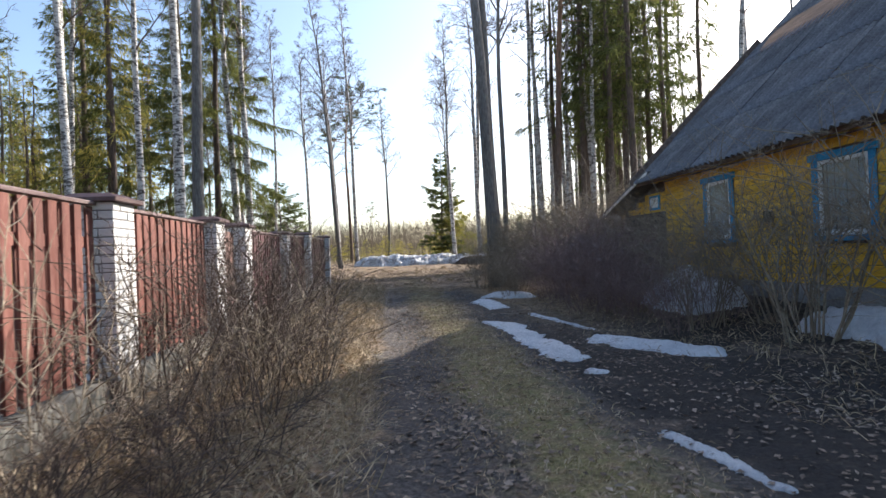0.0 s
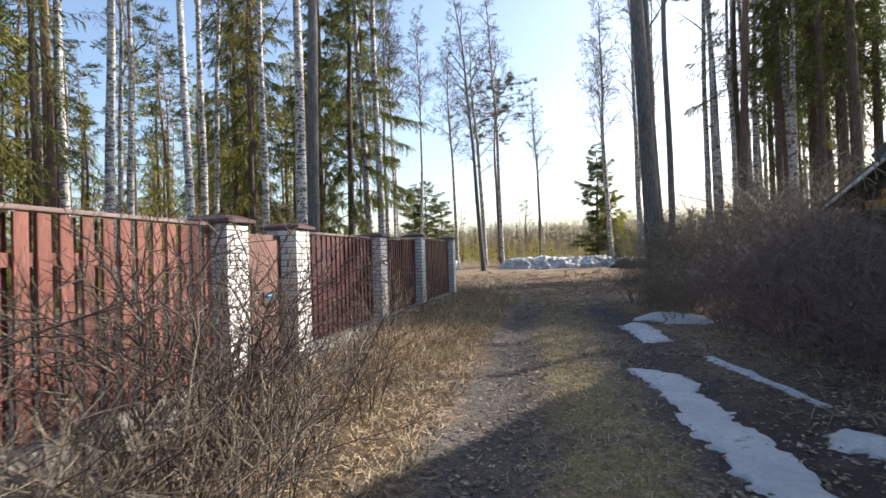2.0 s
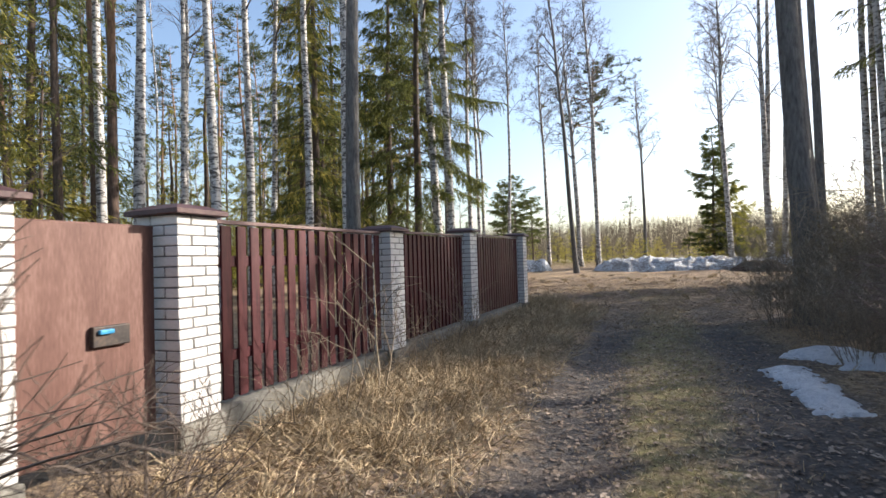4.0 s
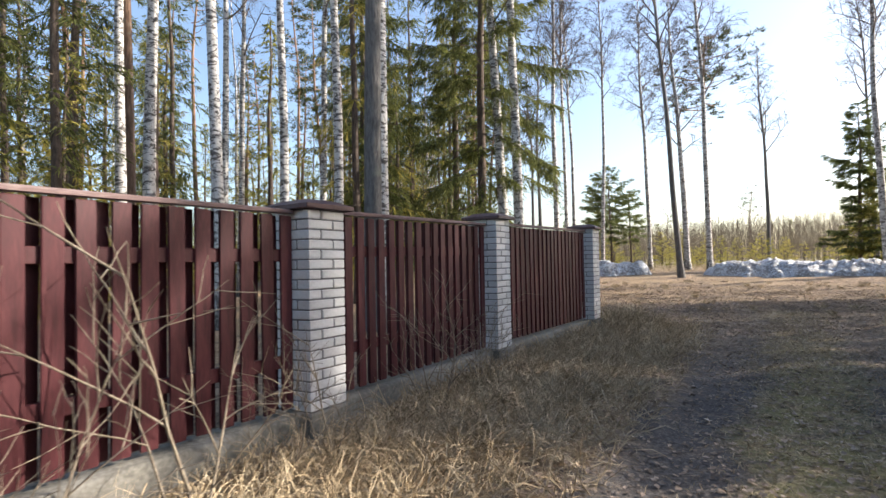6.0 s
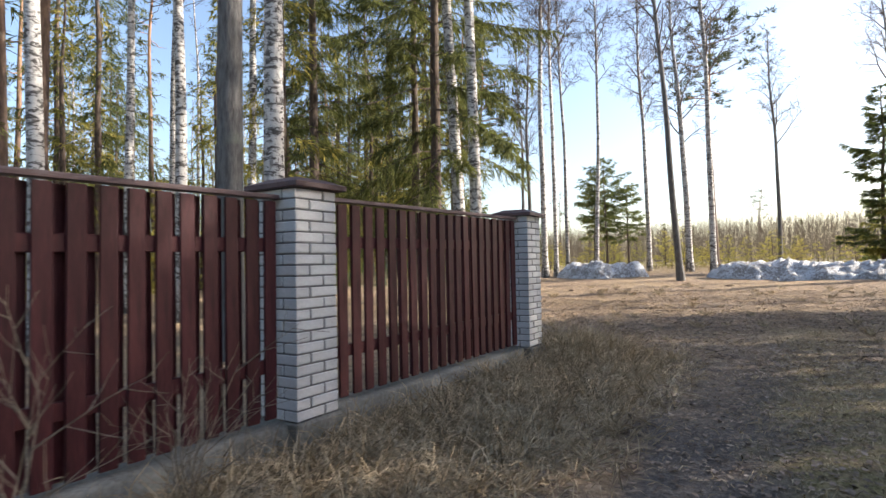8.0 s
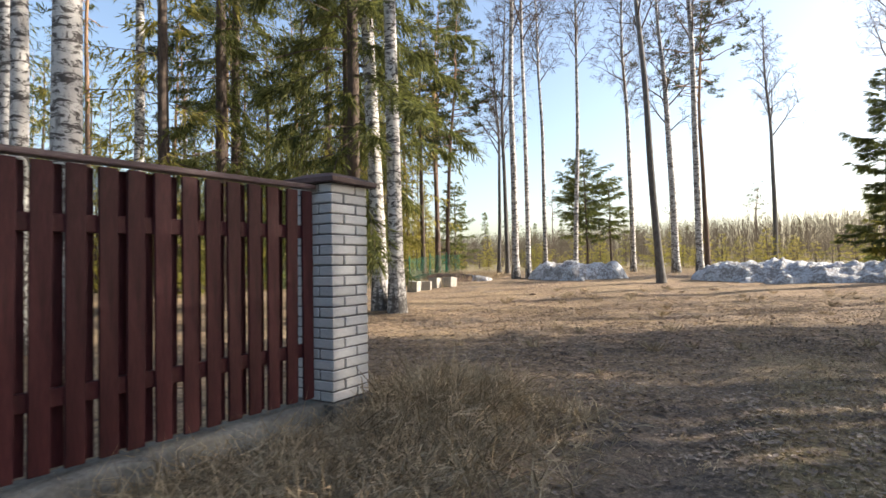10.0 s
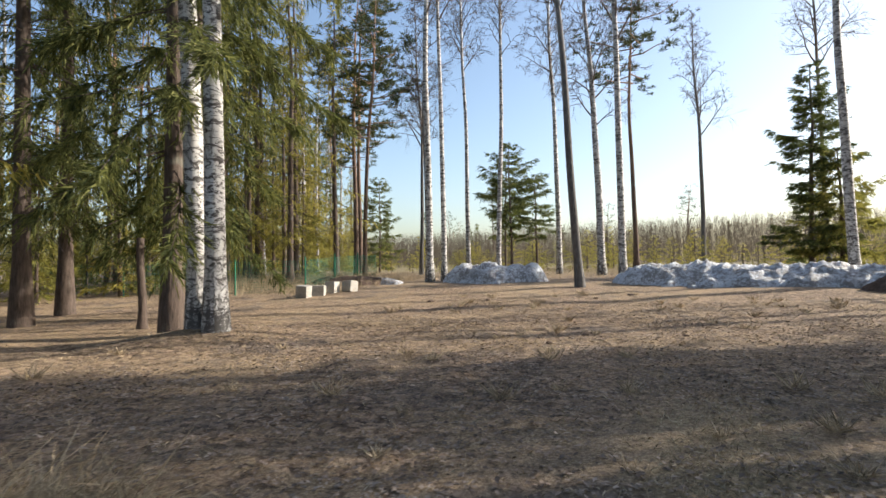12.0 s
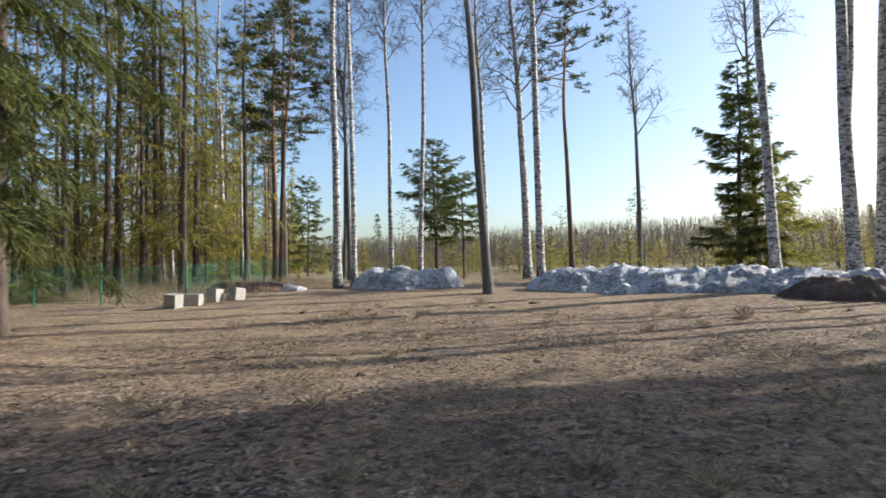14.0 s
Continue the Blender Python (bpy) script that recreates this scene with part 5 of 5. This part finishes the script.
straw_patch("dry_grass", 34000, (-2.1, -0.2), (0.6, 20.0), 0.26, 61, "flattened dry straw-coloured grass along the fence", lambda x, y: -2.15 < x < -0.12)
straw_patch("dry_grass", 24000, (-2.0, -0.7), (9.5, 20.2), 0.32, 67, "tangled pale dead grass at the foot of the fence", lambda x, y: x > -2.1, clump=0.12)
straw_patch("dry_grass", 3600, (-1.95, -1.2), (18.9, 20.3), 0.46, 68, "tall tangle of dead grass at the end pillar", lambda x, y: x > -1.86 or y > 19.1, bentness=0.6, clump=0.15)
straw_patch("dry_grass", 4500, (3.0, 5.2), (2.0, 16.0), 0.16, 62, "thin dry grass under the hedge", lambda x, y: True)
straw_patch("short_dry_grass", 26000, (0.6, 1.5), (1.2, 24.0), 0.07, 63, "short matted yellowish grass between the wheel ruts", lambda x, y: True, bentness=0.9)
straw_patch("short_dry_grass", 44000, (-8.0, 8.0), (16.0, 36.0), 0.08, 64, "thin matted dry grass over the open yard", lambda x, y: x > -1.6 or y > 20, bentness=1.2, clump=0.5)
straw_patch("dry_grass", 16000, (-24.0, -11.0), (33.5, 42.0), 0.55, 65, "tall pale dead grass behind the wire fence", lambda x, y: True, bentness=0.35, clump=0.4)
straw_patch("dry_grass", 16000, (-11.0, 12.0), (42.0, 60.0), 0.35, 66, "pale dead grass at the field edge", lambda x, y: True, bentness=0.45, clump=0.5)


def tuft_meshes(k):
    rs = np.random.RandomState(600 + k)
    s = Soup()
    n = 46
    a = rs.rand(n) * 6.28
    d = np.stack([np.cos(a) * rs.uniform(0.3, 1.3, n), np.sin(a) * rs.uniform(0.3, 1.3, n), np.ones(n) * rs.uniform(0.3, 1.1, n)], 1)
    d /= np.linalg.norm(d, axis=1)[:, None]
    w = np.cross(d, rs.normal(0, 1, (n, 3)))
    w /= np.linalg.norm(w, axis=1)[:, None]
    L = rs.uniform(0.07, 0.20, (n, 1))
    s.blades(rs.normal(0, 0.03, (n, 3)) * (1, 1, 0), d * L, w * 0.004)
    return s.mesh("grass_tuft", M_STRAW)


tufts = [tuft_meshes(k) for k in range(4)]
rs = np.random.RandomState(81)
for k in range(150):
    x, y = (rs.uniform(-1.8, -0.4), rs.uniform(8.5, 20)) if k < 60 else (rs.uniform(-6, 7), rs.uniform(20.5, 35))
    ob = thing("grass_tuft", (x, y, ground_z(x, y)), "small tuft of dead straw-coloured grass", "grass tuft", "grass tufts", rs.rand() * 360, tufts[rs.randint(4)])
    ob.scale = (rs.uniform(0.7, 1.5),) * 3
clod = [None] * 3
for k in range(3):
    bm = bmesh.new()
    bmesh.ops.create_icosphere(bm, subdivisions=2, radius=0.1)
    for v in bm.verts:
        v.co = Vector((v.co.x * 1.5, v.co.y * 1.1, max(v.co.z, -0.03) * 0.6)) * (1 + 0.5 * noise.noise(v.co * 11 + Vector((k * 7, 0, 0))))
    clod[k] = bpy.data.meshes.new("earth_clod")
    bm.to_mesh(clod[k])
    bm.free()
    clod[k].materials.append(M_EARTH)
for k in range(12):
    x, y = rs.uniform(-7, 7), rs.uniform(24, 36)
    ob = thing("earth_clod", (x, y, ground_z(x, y) + 0.01), "dark clod of soil on the yard", "clod", "earth clods", rs.rand() * 360, clod[k % 3])
    ob.scale = (rs.uniform(0.35, 0.8),) * 3


def leaf_litter(name, n, xr, yr, size, seed, label, keep):
    rs = np.random.RandomState(seed)
    x, y = rs.uniform(*xr, n), rs.uniform(*yr, n)
    thin = np.array([keep(a, b) and noise.noise(Vector((a * 0.8, b * 0.8, 9))) > rs.uniform(-0.7, 0.4) for a, b in zip(x, y)])
    x, y = x[thin], y[thin]
    n = len(x)
    z = np.array([ground_z(a, b) for a, b in zip(x, y)]) + rs.uniform(0.004, 0.02, n)
    a = rs.rand(n) * 6.28
    L = size * rs.uniform(0.5, 1.3, n)
    d = np.stack([np.cos(a), np.sin(a), rs.normal(0, 0.16, n)], 1)
    sdv = np.stack([-np.sin(a), np.cos(a), rs.normal(0, 0.2, n)], 1)
    c = np.stack([x, y, z], 1)
    curl = np.stack([np.zeros(n), np.zeros(n), rs.uniform(0.0, 0.2, n)], 1)
    v = np.stack([c - d * L[:, None] * 0.5, c + sdv * L[:, None] * 0.32 + curl * L[:, None], c + d * L[:, None] * 0.5 + curl * L[:, None] * 0.5, c - sdv * L[:, None] * 0.32 + curl * L[:, None]], 1).reshape(-1, 3)
    s = Soup()
    o = np.arange(n)[:, None] * 4
    s.add(v, np.concatenate([o + np.array([[0, 1, 2]]), o + np.array([[0, 2, 3]])]))
    ob = new(name, s.mesh(name, M_LEAF))
    return tagged(ob, label, "leaves", kind="stuff")


leaf_litter("leaf_litter", 34000, (-2.1, 5.0), (0.8, 12.0), 0.048, 71, "scattered dead brown leaves on the lane", lambda x, y: (not 0.7 < x < 1.4 or noise.noise(Vector((x * 29, y * 33, 6))) > 0.15) and (x < 1.6 or y > 7.5 or noise.noise(Vector((x * 31, y * 37, 4))) > -0.12))
leaf_litter("leaf_litter", 80000, (-5.0, 7.0), (12.0, 33.0), 0.048, 72, "scattered dead brown leaves over the yard", lambda x, y: x > -1.9 or y > 19.5)
leaf_litter("leaf_litter", 60000, (-6.0, 6.0), (19.5, 30.0), 0.040, 73, "thick carpet of pale and brown dead leaves on the yard", lambda x, y: x > -1.9 or y > 19.5)
